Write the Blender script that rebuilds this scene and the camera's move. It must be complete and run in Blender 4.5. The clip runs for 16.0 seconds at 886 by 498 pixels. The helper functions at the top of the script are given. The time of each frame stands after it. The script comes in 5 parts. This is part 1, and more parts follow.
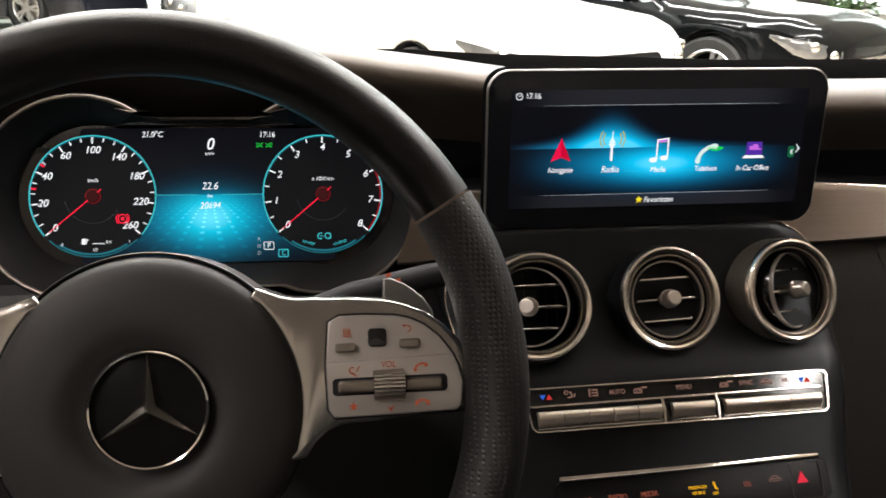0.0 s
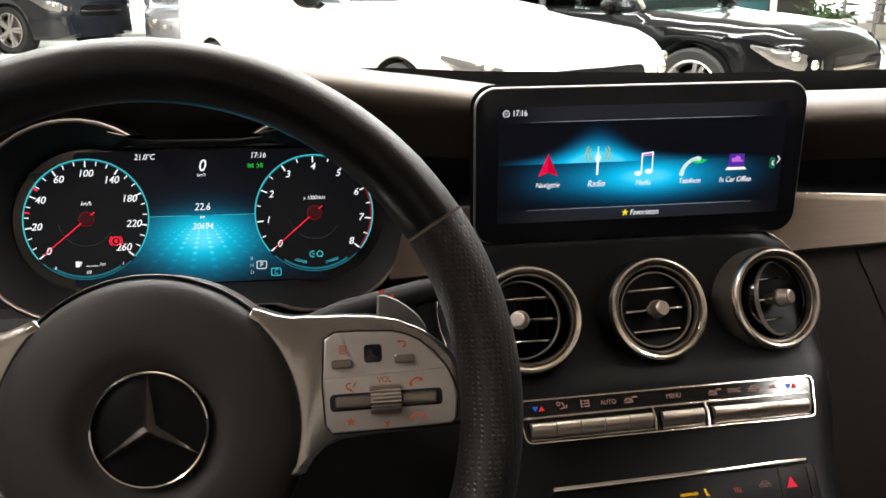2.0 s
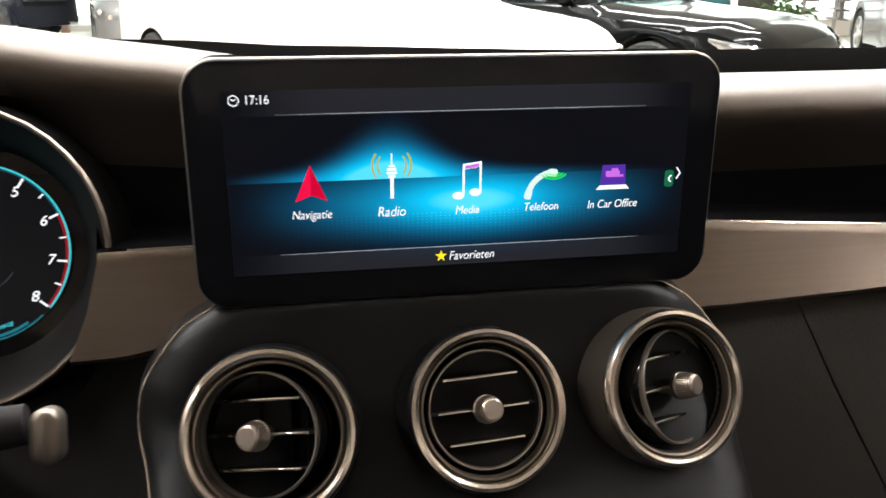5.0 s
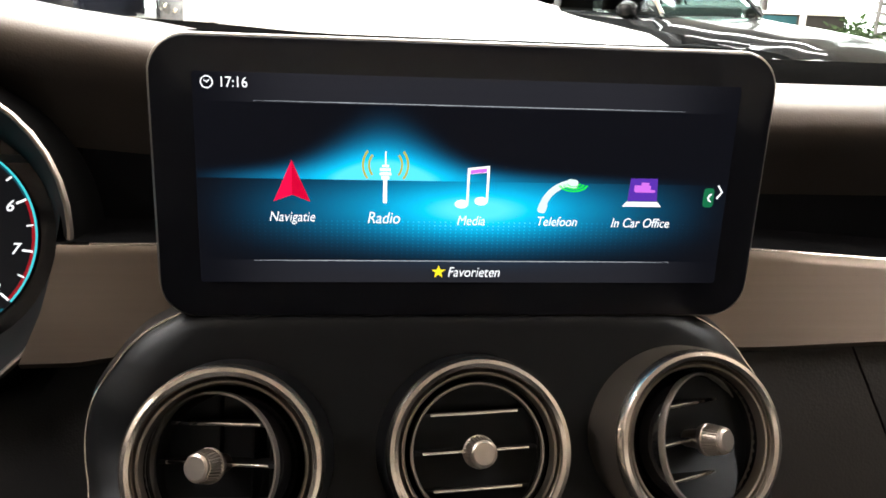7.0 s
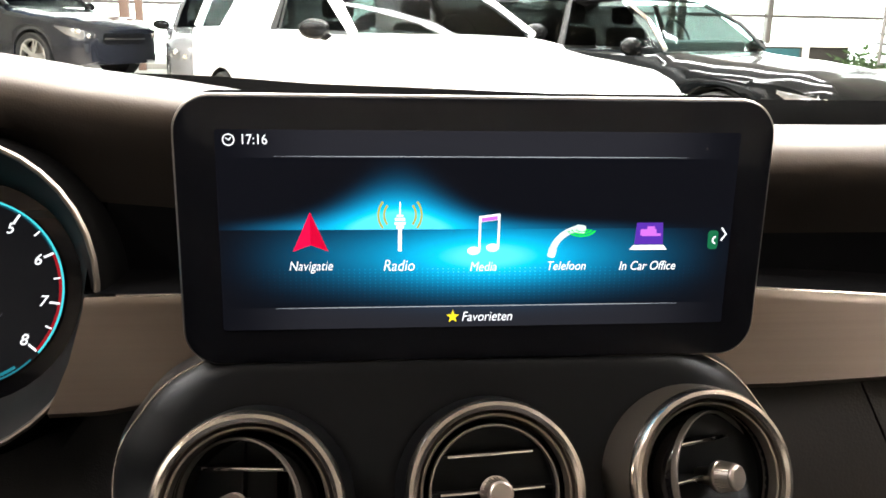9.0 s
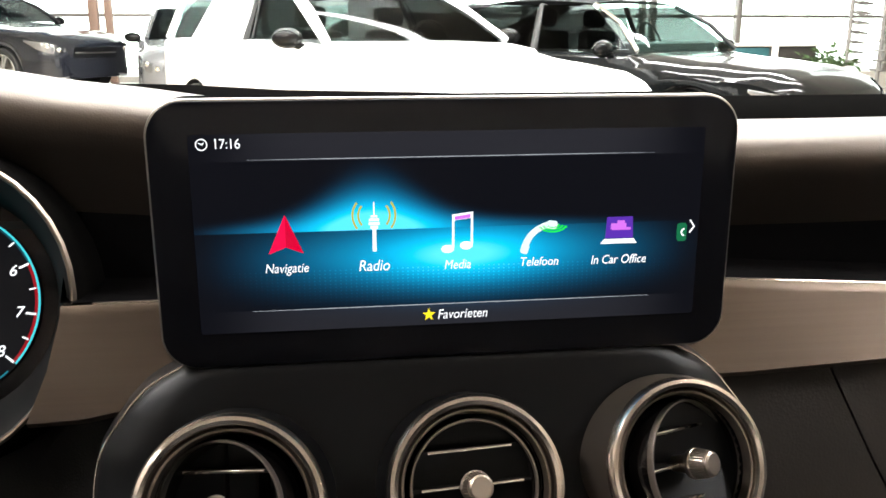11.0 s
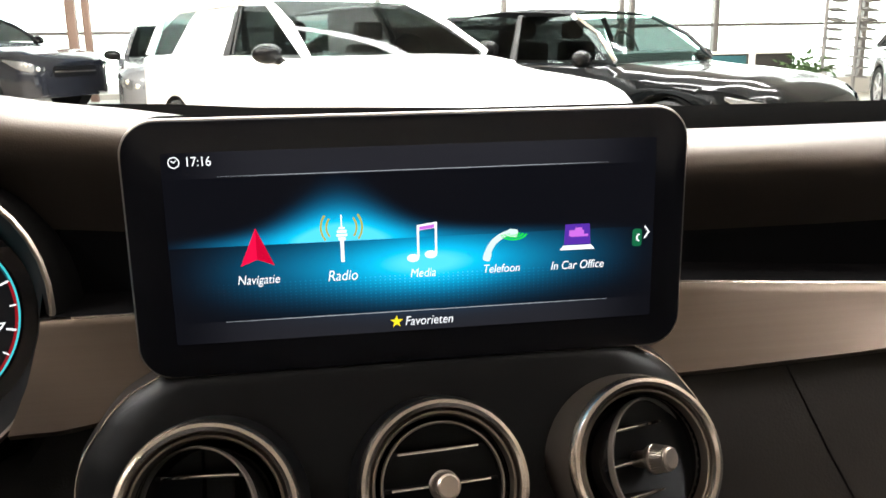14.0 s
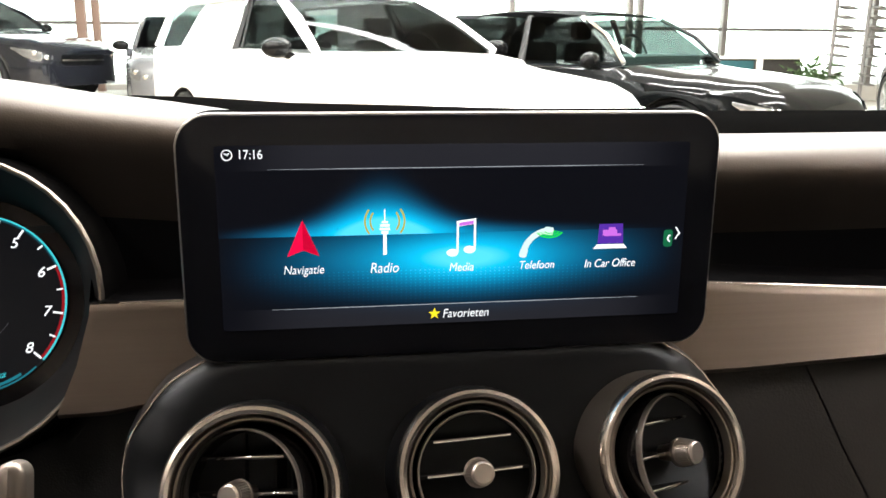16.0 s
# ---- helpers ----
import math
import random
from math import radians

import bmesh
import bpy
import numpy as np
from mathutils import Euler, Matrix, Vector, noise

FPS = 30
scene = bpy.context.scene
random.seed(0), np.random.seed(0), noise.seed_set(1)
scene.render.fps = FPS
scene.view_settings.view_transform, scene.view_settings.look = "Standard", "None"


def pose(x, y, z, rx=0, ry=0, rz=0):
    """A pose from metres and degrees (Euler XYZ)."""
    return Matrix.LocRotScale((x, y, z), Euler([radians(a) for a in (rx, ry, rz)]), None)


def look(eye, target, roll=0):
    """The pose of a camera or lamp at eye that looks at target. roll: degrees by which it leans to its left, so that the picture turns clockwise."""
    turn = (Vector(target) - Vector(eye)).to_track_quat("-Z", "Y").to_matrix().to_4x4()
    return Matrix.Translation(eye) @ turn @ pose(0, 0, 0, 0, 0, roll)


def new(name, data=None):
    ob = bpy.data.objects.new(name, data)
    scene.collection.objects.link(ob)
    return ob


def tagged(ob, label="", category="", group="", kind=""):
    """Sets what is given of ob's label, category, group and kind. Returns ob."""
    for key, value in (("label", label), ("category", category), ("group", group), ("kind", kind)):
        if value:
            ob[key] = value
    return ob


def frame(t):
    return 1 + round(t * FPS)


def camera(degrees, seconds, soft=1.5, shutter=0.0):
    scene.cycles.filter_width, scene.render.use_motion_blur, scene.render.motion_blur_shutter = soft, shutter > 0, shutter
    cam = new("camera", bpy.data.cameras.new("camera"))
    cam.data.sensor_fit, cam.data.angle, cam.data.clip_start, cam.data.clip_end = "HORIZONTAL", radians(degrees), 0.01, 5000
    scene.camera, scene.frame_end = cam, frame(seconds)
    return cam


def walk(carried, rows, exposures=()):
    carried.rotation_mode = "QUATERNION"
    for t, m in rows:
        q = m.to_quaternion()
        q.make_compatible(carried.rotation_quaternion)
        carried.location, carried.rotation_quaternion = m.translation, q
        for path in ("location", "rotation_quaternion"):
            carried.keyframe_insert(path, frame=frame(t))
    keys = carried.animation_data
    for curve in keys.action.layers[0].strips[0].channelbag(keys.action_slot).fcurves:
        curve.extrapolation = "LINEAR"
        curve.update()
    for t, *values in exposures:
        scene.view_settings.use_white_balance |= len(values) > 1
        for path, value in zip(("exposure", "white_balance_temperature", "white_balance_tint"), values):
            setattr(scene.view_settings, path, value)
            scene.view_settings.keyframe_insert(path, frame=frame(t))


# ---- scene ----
cam = camera(55.6, 16.0, soft=1.6, shutter=0.5)
PATH = [
    (0.0, (0.0094, -0.0219, 1.0431), (0.2475, 1.8605, 0.4107), 0.42),
    (0.5, (0.0082, -0.0311, 1.0465), (0.3041, 1.8444, 0.4182), 0.60),
    (1.0, (0.0063, -0.0301, 1.0464), (0.2957, 1.8518, 0.4343), 0.26),
    (1.5, (0.0063, -0.0292, 1.0463), (0.2850, 1.8594, 0.4497), 0.11),
    (2.0, (0.0063, -0.0309, 1.0475), (0.2730, 1.8581, 0.4470), -0.45),
    (2.5, (0.0053, -0.0310, 1.0466), (0.2709, 1.8565, 0.4412), -0.55),
    (3.0, (0.0072, -0.0304, 1.0445), (0.2926, 1.8524, 0.4334), -0.46),
    (3.5, (0.0152, -0.0223, 1.0421), (0.3237, 1.8598, 0.4398), -0.75),
    (4.0, (0.0674, 0.0261, 1.0423), (0.4359, 1.9042, 0.4618), -0.27),
    (4.5, (0.1260, 0.1285, 1.0251), (0.5045, 2.0025, 0.4379), -0.32),
    (4.7, (0.1523, 0.1654, 1.0159), (0.5173, 2.0344, 0.4045), -0.17),
    (6.8, (0.2090, 0.2440, 0.9907), (0.4500, 2.1380, 0.3950), 2.23),
    (7.0, (0.2052, 0.2446, 0.9937), (0.4352, 2.1393, 0.3960), 2.48),
    (7.5, (0.2042, 0.2430, 0.9959), (0.4191, 2.1513, 0.4369), 2.20),
    (8.0, (0.2002, 0.2379, 0.9997), (0.4038, 2.1556, 0.4699), 2.04),
    (8.5, (0.2022, 0.2394, 0.9975), (0.3991, 2.1605, 0.4773), 1.71),
    (9.0, (0.2020, 0.2332, 1.0014), (0.4091, 2.1550, 0.4880), 1.15),
    (9.2, (0.2010, 0.2353, 0.9962), (0.4254, 2.1601, 0.5013), 1.13),
    (11.5, (0.2065, 0.2249, 0.9997), (0.4698, 2.1437, 0.5008), -0.28),
    (12.0, (0.2113, 0.2236, 0.9988), (0.4886, 2.1425, 0.5078), -0.42),
    (12.5, (0.2112, 0.2207, 0.9992), (0.4927, 2.1412, 0.5170), -0.50),
    (13.0, (0.2092, 0.2181, 1.0007), (0.4918, 2.1399, 0.5243), -0.60),
    (13.5, (0.2100, 0.2106, 1.0028), (0.4977, 2.1330, 0.5323), -0.98),
    (14.0, (0.2109, 0.2085, 1.0021), (0.5035, 2.1299, 0.5307), -0.95),
    (14.5, (0.2020, 0.2056, 1.0008), (0.4896, 2.1264, 0.5235), -0.48),
    (15.0, (0.1960, 0.1996, 1.0048), (0.4845, 2.1200, 0.5265), 0.03),
    (15.5, (0.1940, 0.1966, 1.0043), (0.4826, 2.1177, 0.5290), 0.23),
    (16.0, (0.1901, 0.1967, 1.0044), (0.4787, 2.1176, 0.5280), 0.43),
]
walk(cam, [(t, look(eye, target, roll)) for t, eye, target, roll in PATH],
     exposures=[(0, 0.07), (3.5, 0.07), (4.5, 0.18), (7, 0.48), (9, 0.62), (12, 0.46), (16, 0.35)])


# ---- world and lights ----
world = bpy.data.worlds.new("world")
scene.world = world
world.use_nodes = True
wn = world.node_tree.nodes
sky = wn.new("ShaderNodeTexSky")
sky.sky_type, sky.sun_disc = "NISHITA", False
sky.sun_elevation, sky.sun_rotation = radians(35), radians(20)
wn["Background"].inputs[1].default_value = 0.10
world.node_tree.links.new(sky.outputs[0], wn["Background"].inputs[0])

WARM, WHITE = (1.0, 0.925, 0.88), (1.0, 0.985, 0.97)


def ceiling_lamp(x, y, z, sx, sy, watts, colour):
    d = bpy.data.lights.new("ceiling_lamp", "AREA")
    d.shape, d.size, d.size_y, d.energy, d.color = "RECTANGLE", sx, sy, watts, colour
    ob = new("showroom_light", d)
    ob.matrix_world = pose(x, y, z)
    return ob


for y in (5.0, 7.2, 9.4):
    ceiling_lamp(1.5, y, 4.6, 10.0, 0.25, 780, WHITE)
ceiling_lamp(0.3, 2.6, 4.6, 6.0, 1.2, 580, WARM)
ceiling_lamp(-3.6, -0.6, 4.6, 0.3, 6.0, 420, WARM)
ceiling_lamp(4.2, -0.6, 4.6, 0.3, 6.0, 420, WARM)
ceiling_lamp(0.3, -4.5, 4.6, 5.0, 0.3, 560, WARM)


# ---- materials ----
class Sock:
    """A small wrapper that lets shader maths be written as formulas."""

    def __init__(self, tree, s):
        self.tree, self.s = tree, s

    def op(self, kind, *others):
        n = self.tree.nodes.new("ShaderNodeMath")
        n.operation = kind
        for i, o in enumerate((self, *others)):
            if isinstance(o, Sock):
                self.tree.links.new(o.s, n.inputs[i])
            else:
                n.inputs[i].default_value = o
        return Sock(self.tree, n.outputs[0])

    def __add__(self, o): return self.op("ADD", o)
    def __sub__(self, o): return self.op("SUBTRACT", o)
    def __mul__(self, o): return self.op("MULTIPLY", o)
    def __truediv__(self, o): return self.op("DIVIDE", o)
    def exp(self): return self.op("EXPONENT")
    def abs(self): return self.op("ABSOLUTE")
    def sq(self): return self.op("MULTIPLY", self)
    def gt(self, v): return self.op("GREATER_THAN", v)
    def lt(self, v): return self.op("LESS_THAN", v)
    def hi(self, v): return self.op("MAXIMUM", v)
    def lo(self, v): return self.op("MINIMUM", v)


def srgb(r, g, b):
    return tuple((c / 255 / 12.92 if c < 10 else ((c / 255 + 0.055) / 1.055) ** 2.4) for c in (r, g, b))


def base_mat(name):
    m = bpy.data.materials.new(name)
    m.use_nodes = True
    t = m.node_tree
    return m, t, t.nodes["Principled BSDF"]


def surface(name, colour, rough=0.5, metal=0.0, vary=0.15, scale=30.0, bump=0.0, bump_scale=400.0, coat=0.0, spec=0.5, stretch=(1, 1, 1), rough_vary=0.08, sheen=0.0, tint=(1, 1, 1)):
    """A material with broad and fine variation of colour and roughness, and fine relief."""
    m, t, p = base_mat(name)
    tc = t.nodes.new("ShaderNodeTexCoord")
    mp = t.nodes.new("ShaderNodeMapping")
    mp.inputs["Scale"].default_value = stretch
    t.links.new(tc.outputs["Object"], mp.inputs[0])
    n1 = t.nodes.new("ShaderNodeTexNoise")
    n1.inputs["Scale"].default_value, n1.inputs["Detail"].default_value = scale, 6.0
    t.links.new(mp.outputs[0], n1.inputs["Vector"])
    ramp = t.nodes.new("ShaderNodeMix")
    ramp.data_type = "RGBA"
    lo = tuple(c * (1 - vary) for c in colour)
    hi = tuple(min(1, c * (1 + vary)) for c in colour)
    ramp.inputs[6].default_value, ramp.inputs[7].default_value = (*lo, 1), (*hi, 1)
    t.links.new(n1.outputs[0], ramp.inputs[0])
    t.links.new(ramp.outputs[2], p.inputs["Base Color"])
    r = Sock(t, n1.outputs[0]) * (2 * rough_vary) + (rough - rough_vary)
    t.links.new(r.s, p.inputs["Roughness"])
    p.inputs["Metallic"].default_value = metal
    p.inputs["Coat Weight"].default_value = coat
    p.inputs["Coat Roughness"].default_value = 0.05
    p.inputs["Specular IOR Level"].default_value = spec
    p.inputs["Sheen Weight"].default_value = sheen
    p.inputs["Specular Tint"].default_value = (*tint, 1)
    p.inputs["Sheen Roughness"].default_value = 0.4
    if bump:
        n2 = t.nodes.new("ShaderNodeTexVoronoi")
        n2.inputs["Scale"].default_value = bump_scale
        t.links.new(mp.outputs[0], n2.inputs["Vector"])
        b = t.nodes.new("ShaderNodeBump")
        b.inputs["Strength"].default_value, b.inputs["Distance"].default_value = bump, 0.0004
        t.links.new(n2.outputs["Distance"], b.inputs["Height"])
        t.links.new(b.outputs[0], p.inputs["Normal"])
    return m


def glow(name, colour, strength=1.0):
    """A lit mark on a display or a lit key."""
    m, t, p = base_mat(name)
    p.inputs["Base Color"].default_value = (0.01, 0.01, 0.01, 1)
    p.inputs["Emission Color"].default_value = (*colour, 1)
    p.inputs["Emission Strength"].default_value = strength
    p.inputs["Specular IOR Level"].default_value = 0.02
    return m


def clear(name, tint=(1, 1, 1), gloss=0.02, edge=0.3):
    m = bpy.data.materials.new(name)
    m.use_nodes = True
    t = m.node_tree
    t.nodes.remove(t.nodes["Principled BSDF"])
    a, b, mix, fr = (t.nodes.new("ShaderNode" + k) for k in ("BsdfTransparent", "BsdfGlossy", "MixShader", "LayerWeight"))
    a.inputs[0].default_value = (*tint, 1)
    b.inputs["Roughness"].default_value = 0.02
    fr.inputs[0].default_value = 0.5
    f = Sock(t, fr.outputs["Facing"])
    f = f.sq().sq() * edge + gloss
    t.links.new(f.lo(1.0).s, mix.inputs[0])
    t.links.new(a.outputs[0], mix.inputs[1])
    t.links.new(b.outputs[0], mix.inputs[2])
    t.links.new(mix.outputs[0], t.nodes["Material Output"].inputs[0])
    return m


LEATHER = surface("dash_leather", (0.0092, 0.0078, 0.0070), 0.40, vary=0.2, scale=14, bump=0.16, bump_scale=900, spec=0.42, tint=(1.0, 0.82, 0.68))
LEATHER_BLACK = surface("black_leather", (0.0088, 0.0082, 0.0082), 0.36, vary=0.2, scale=20, bump=0.18, bump_scale=900, spec=0.22)
PLASTIC = surface("black_plastic", (0.022, 0.0215, 0.0220), 0.5, vary=0.25, scale=25, bump=0.25, bump_scale=900, spec=0.25)
PLASTIC_GREY = surface("dark_grey_plastic", (0.030, 0.027, 0.024), 0.48, vary=0.2, scale=25, bump=0.3, bump_scale=800)
FASCIA = surface("satin_black_fascia", (0.0056, 0.0058, 0.0064), 0.36, vary=0.2, scale=12, rough_vary=0.05, spec=0.17, tint=(0.86, 0.93, 1.0))
SHELF = surface("shelf_black", (0.003, 0.003, 0.003), 0.95, vary=0.2, spec=0.0)
# Near black, puts shade into the pad's lower ledge; also colours the screen housing.
MATT_BLACK = surface("matt_black", (0.0024, 0.0024, 0.0026), 0.95, vary=0.2, spec=0.0)
BLACK = surface("deep_black", (0.019, 0.0188, 0.0200), 0.7, spec=0.06)
PIANO = surface("gloss_black", (0.006, 0.006, 0.007), 0.10, vary=0.3, rough_vary=0.03, spec=0.35)
GLASS_BLACK = surface("display_glass", (0.0085, 0.0092, 0.0125), 0.10, vary=0.2, rough_vary=0.02, spec=0.12)
TRIM = surface("brushed_trim", (0.152, 0.126, 0.106), 0.36, metal=0.9, vary=0.14, scale=60, stretch=(0.08, 1, 6), rough_vary=0.06)
SATIN = surface("satin_silver", (0.78, 0.72, 0.66), 0.23, metal=1.0, vary=0.04, scale=80, rough_vary=0.02)
SPOKE = surface("spoke_silver", (0.33, 0.305, 0.28), 0.34, metal=0.85, vary=0.08, scale=40, rough_vary=0.05)
PANEL_GREY = surface("control_panel_grey", (0.36, 0.335, 0.315), 0.34, metal=0.55, vary=0.08, scale=40, rough_vary=0.05)
CHROME = surface("chrome", (0.80, 0.77, 0.73), 0.10, metal=1.0, vary=0.04, rough_vary=0.03)
KNURL = surface("knurled_metal", (0.52, 0.475, 0.435), 0.36, metal=1.0, vary=0.15, scale=90)
HEADLINER = surface("headliner_cloth", (0.26, 0.24, 0.22), 0.9, vary=0.1, scale=60)

W = glow("lit_white", (0.95, 0.97, 1.0), 1.05)
W_DIM = glow("lit_grey", (0.42, 0.46, 0.5), 0.9)
CYAN = glow("lit_cyan", srgb(70, 215, 225), 0.8)
CYAN_DIM = glow("lit_teal", srgb(30, 120, 135), 0.8)
RED = glow("lit_red", srgb(250, 30, 62), 1.25)
RED_DEEP = glow("lit_deep_red", srgb(150, 20, 30), 0.8)
GREEN = glow("lit_green", srgb(30, 215, 70), 1.0)
YELLOW = glow("lit_yellow", srgb(250, 225, 40), 1.0)
GOLD = glow("lit_gold", srgb(190, 190, 90), 0.8)
ORANGE = glow("lit_orange", srgb(190, 88, 55), 0.45)
AMBER = glow("lit_amber", srgb(255, 190, 20), 1.0)
PURPLE = glow("lit_purple", srgb(85, 45, 165), 0.9)
LILAC = glow("lit_lilac", srgb(205, 110, 225), 0.9)
COLLAR = surface("dark_satin_collar", (0.20, 0.175, 0.15), 0.36, metal=0.85, vary=0.1, scale=60, rough_vary=0.05)
KEY_METAL = surface("key_metal", (0.50, 0.45, 0.40), 0.32, metal=1.0, vary=0.05, scale=80, rough_vary=0.03)
BOWL = surface("vent_gloss_black", (0.005, 0.005, 0.0058), 0.08, vary=0.2, rough_vary=0.02, spec=0.35)
COLLAR_DARK = surface("shaded_collar", (0.035, 0.032, 0.029), 0.36, metal=0.4, vary=0.1, scale=60, rough_vary=0.05)
GLOVE = surface("glovebox_grain", (0.024, 0.0215, 0.0195), 0.5, vary=0.2, scale=20, bump=0.3, bump_scale=600, spec=0.3)
SPOKE_DARK = surface("dark_spoke_metal", (0.30, 0.285, 0.27), 0.20, metal=0.95, vary=0.08, scale=40, rough_vary=0.03)
SHIFT_GREY = surface("dark_paddle_grey", (0.11, 0.105, 0.10), 0.36, metal=0.6, vary=0.08, scale=40, rough_vary=0.05)
MARK_ORANGE = glow("key_backlight", srgb(165, 125, 112), 0.5)


def menu_picture():
    """The lit picture of the touch screen: a dark room with a blue glow behind the second entry and a blue floor."""
    m, t, p = base_mat("screen_picture")
    tc = t.nodes.new("ShaderNodeTexCoord")
    sep = t.nodes.new("ShaderNodeSeparateXYZ")
    t.links.new(tc.outputs["Object"], sep.inputs[0])
    x, y = Sock(t, sep.outputs[0]), Sock(t, sep.outputs[1])
    u = x - (-0.0385)
    v = y - 0.0015
    side = ((u / 0.064).sq() * -1).exp()
    core = ((u / 0.028).sq() * -1).exp()
    up = ((v.hi(0) / (core * 0.0085 + side * 0.0024 + 0.0022)).sq() * -1).exp() * (side * 0.58 + core * 1.05) * v.gt(0)
    wide = (((x - 0.0) / 0.066).sq() * -1).exp()
    near = (((x - 0.004) / 0.036).sq() * -1).exp()
    fall = (((v + 0.0125) / 0.0125).sq() * -1).exp()
    down = fall * (wide * 0.62 + near * 0.62) * v.lt(0)
    dots_x = ((x * 420).op("FRACT") - 0.5).abs()
    dots_y = ((y * 620).op("FRACT") - 0.5).abs()
    dots = dots_x.lt(0.14) * dots_y.lt(0.16) * v.lt(-0.018)
    down = down * (dots * 0.5 + 1.0)
    i = (up + down).lo(1.15) * ((x / 0.106).sq().sq().sq() * -1).exp()
    veil = y.gt(0.0335) * 0.013 + y.lt(-0.0347) * 0.012
    veil = veil * ((x / 0.098).sq().sq().sq() * -1).exp()
    mixr = t.nodes.new("ShaderNodeCombineColor")
    r = (i - 0.95).hi(0) * 0.4 + veil + 0.0030
    g = i.sq() * 0.16 + i * 0.40 + veil + 0.0033
    b = i * 0.90 + veil * 1.2 + 0.0052
    for s, k in ((r, 0), (g, 1), (b, 2)):
        t.links.new(s.s, mixr.inputs[k])
    t.links.new(mixr.outputs[0], p.inputs["Emission Color"])
    p.inputs["Emission Strength"].default_value = 1.0
    p.inputs["Base Color"].default_value = (0.004, 0.004, 0.005, 1)
    p.inputs["Roughness"].default_value = 0.2
    p.inputs["Specular IOR Level"].default_value = 0.1
    return m


def cluster_picture():
    """The lit picture between the dials: a blue floor that runs to a bright edge."""
    m, t, p = base_mat("cluster_picture")
    tc = t.nodes.new("ShaderNodeTexCoord")
    sep = t.nodes.new("ShaderNodeSeparateXYZ")
    t.links.new(tc.outputs["Object"], sep.inputs[0])
    x, y = Sock(t, sep.outputs[0]), Sock(t, sep.outputs[1])
    v = y - 0.0005
    above = (v.hi(0) / 0.006 * -1).exp() * ((x / 0.034).sq() * -1).exp() * 0.28 * v.gt(0)
    fall = (((v + 0.018) / 0.022).sq() * -1).exp()
    core = ((x / 0.030).sq() * -1).exp()
    wide = ((x / 0.062).sq() * -1).exp()
    depth = (v * -1).hi(0) + 0.004
    fan = (((x / depth * 2.6).op("FRACT")) - 0.5).abs().lt(0.13)
    rung = (((depth.op("LOGARITHM", 2.718) * 7).op("FRACT")) - 0.5).abs().lt(0.2)
    down = fall * (core * 0.88 + wide * 0.38) * v.lt(0) * (fan * rung * 0.28 + 0.95)
    i = above + down
    c = t.nodes.new("ShaderNodeCombineColor")
    for s, k in (((i - 0.9).hi(0) * 0.4 + 0.003, 0), (i.sq() * 0.16 + i * 0.44 + 0.0032, 1), (i * 0.82 + 0.005, 2)):
        t.links.new(s.s, c.inputs[k])
    t.links.new(c.outputs[0], p.inputs["Emission Color"])
    p.inputs["Emission Strength"].default_value = 1.0
    p.inputs["Base Color"].default_value = (0.004, 0.004, 0.005, 1)
    p.inputs["Specular IOR Level"].default_value = 0.05
    return m


SCREEN = menu_picture()
CLUSTER = cluster_picture()


# ---- builders ----
def finish(bm, name, mat, smooth=True, angle=35):
    me = bpy.data.meshes.new(name)
    bmesh.ops.recalc_face_normals(bm, faces=bm.faces)
    if smooth:
        for f in bm.faces:
            f.smooth = True
        lim = radians(angle)
        for e in bm.edges:
            e.smooth = len(e.link_faces) == 2 and e.calc_face_angle(0) < lim
    bm.to_mesh(me)
    bm.free()
    me.materials.append(mat)
    return me


def part(name, bm, material, parent, label="", m=None, smooth=True, angle=35):
    ob = new(name, finish(bm, name, material, smooth, angle))
    ob.parent = parent
    if m is not None:
        ob.matrix_basis = m
    return tagged(ob, label)


def thing(name, m, label, category, group="", kind=""):
    ob = new(name)
    ob.empty_display_size = 0.02
    ob.matrix_basis = m
    return tagged(ob, label, category, group, kind)


def solid(name, bm, material, label, category, kind="", group="", m=None, smooth=True):
    ob = new(name, finish(bm, name, material, smooth))
    if m is not None:
        ob.matrix_basis = m
    return tagged(ob, label, category, group, kind)


def B():
    return bmesh.new()


def box(bm, x0, x1, y0, y1, z0, z1, m=Matrix(), bevel=0.0, seg=2):
    c = Matrix.Translation(((x0 + x1) / 2, (y0 + y1) / 2, (z0 + z1) / 2)) @ Matrix.Diagonal((x1 - x0, y1 - y0, z1 - z0, 1))
    got = bmesh.ops.create_cube(bm, size=1, matrix=m @ c)
    if bevel:
        edges = {e for v in got["verts"] for e in v.link_edges}
        bmesh.ops.bevel(bm, geom=list(edges), offset=bevel, segments=seg, affect="EDGES", profile=0.5)
    return bm


def loft(bm, rings, closed=True, cap=(False, False), m=Matrix()):
    rows = [[bm.verts.new(m @ Vector(p)) for p in r] for r in rings]
    n = len(rows[0])
    for a, b in zip(rows, rows[1:]):
        for i in range(n if closed else n - 1):
            j = (i + 1) % n
            bm.faces.new((a[i], a[j], b[j], b[i]))
    if cap[0]:
        bm.faces.new(rows[0][::-1])
    if cap[1]:
        bm.faces.new(rows[-1])
    return bm


def lathe(bm, profile, n=48, m=Matrix(), cap=(False, False), a0=0.0, a1=360.0):
    """Turns (radius, z) pairs round the local z axis."""
    full = a1 - a0 >= 360
    k = n if full else n + 1
    rings = [[(r * math.cos(radians(a0 + (a1 - a0) * i / n)), r * math.sin(radians(a0 + (a1 - a0) * i / n)), z) for i in range(k)] for r, z in profile]
    return loft(bm, rings, full, cap, m)


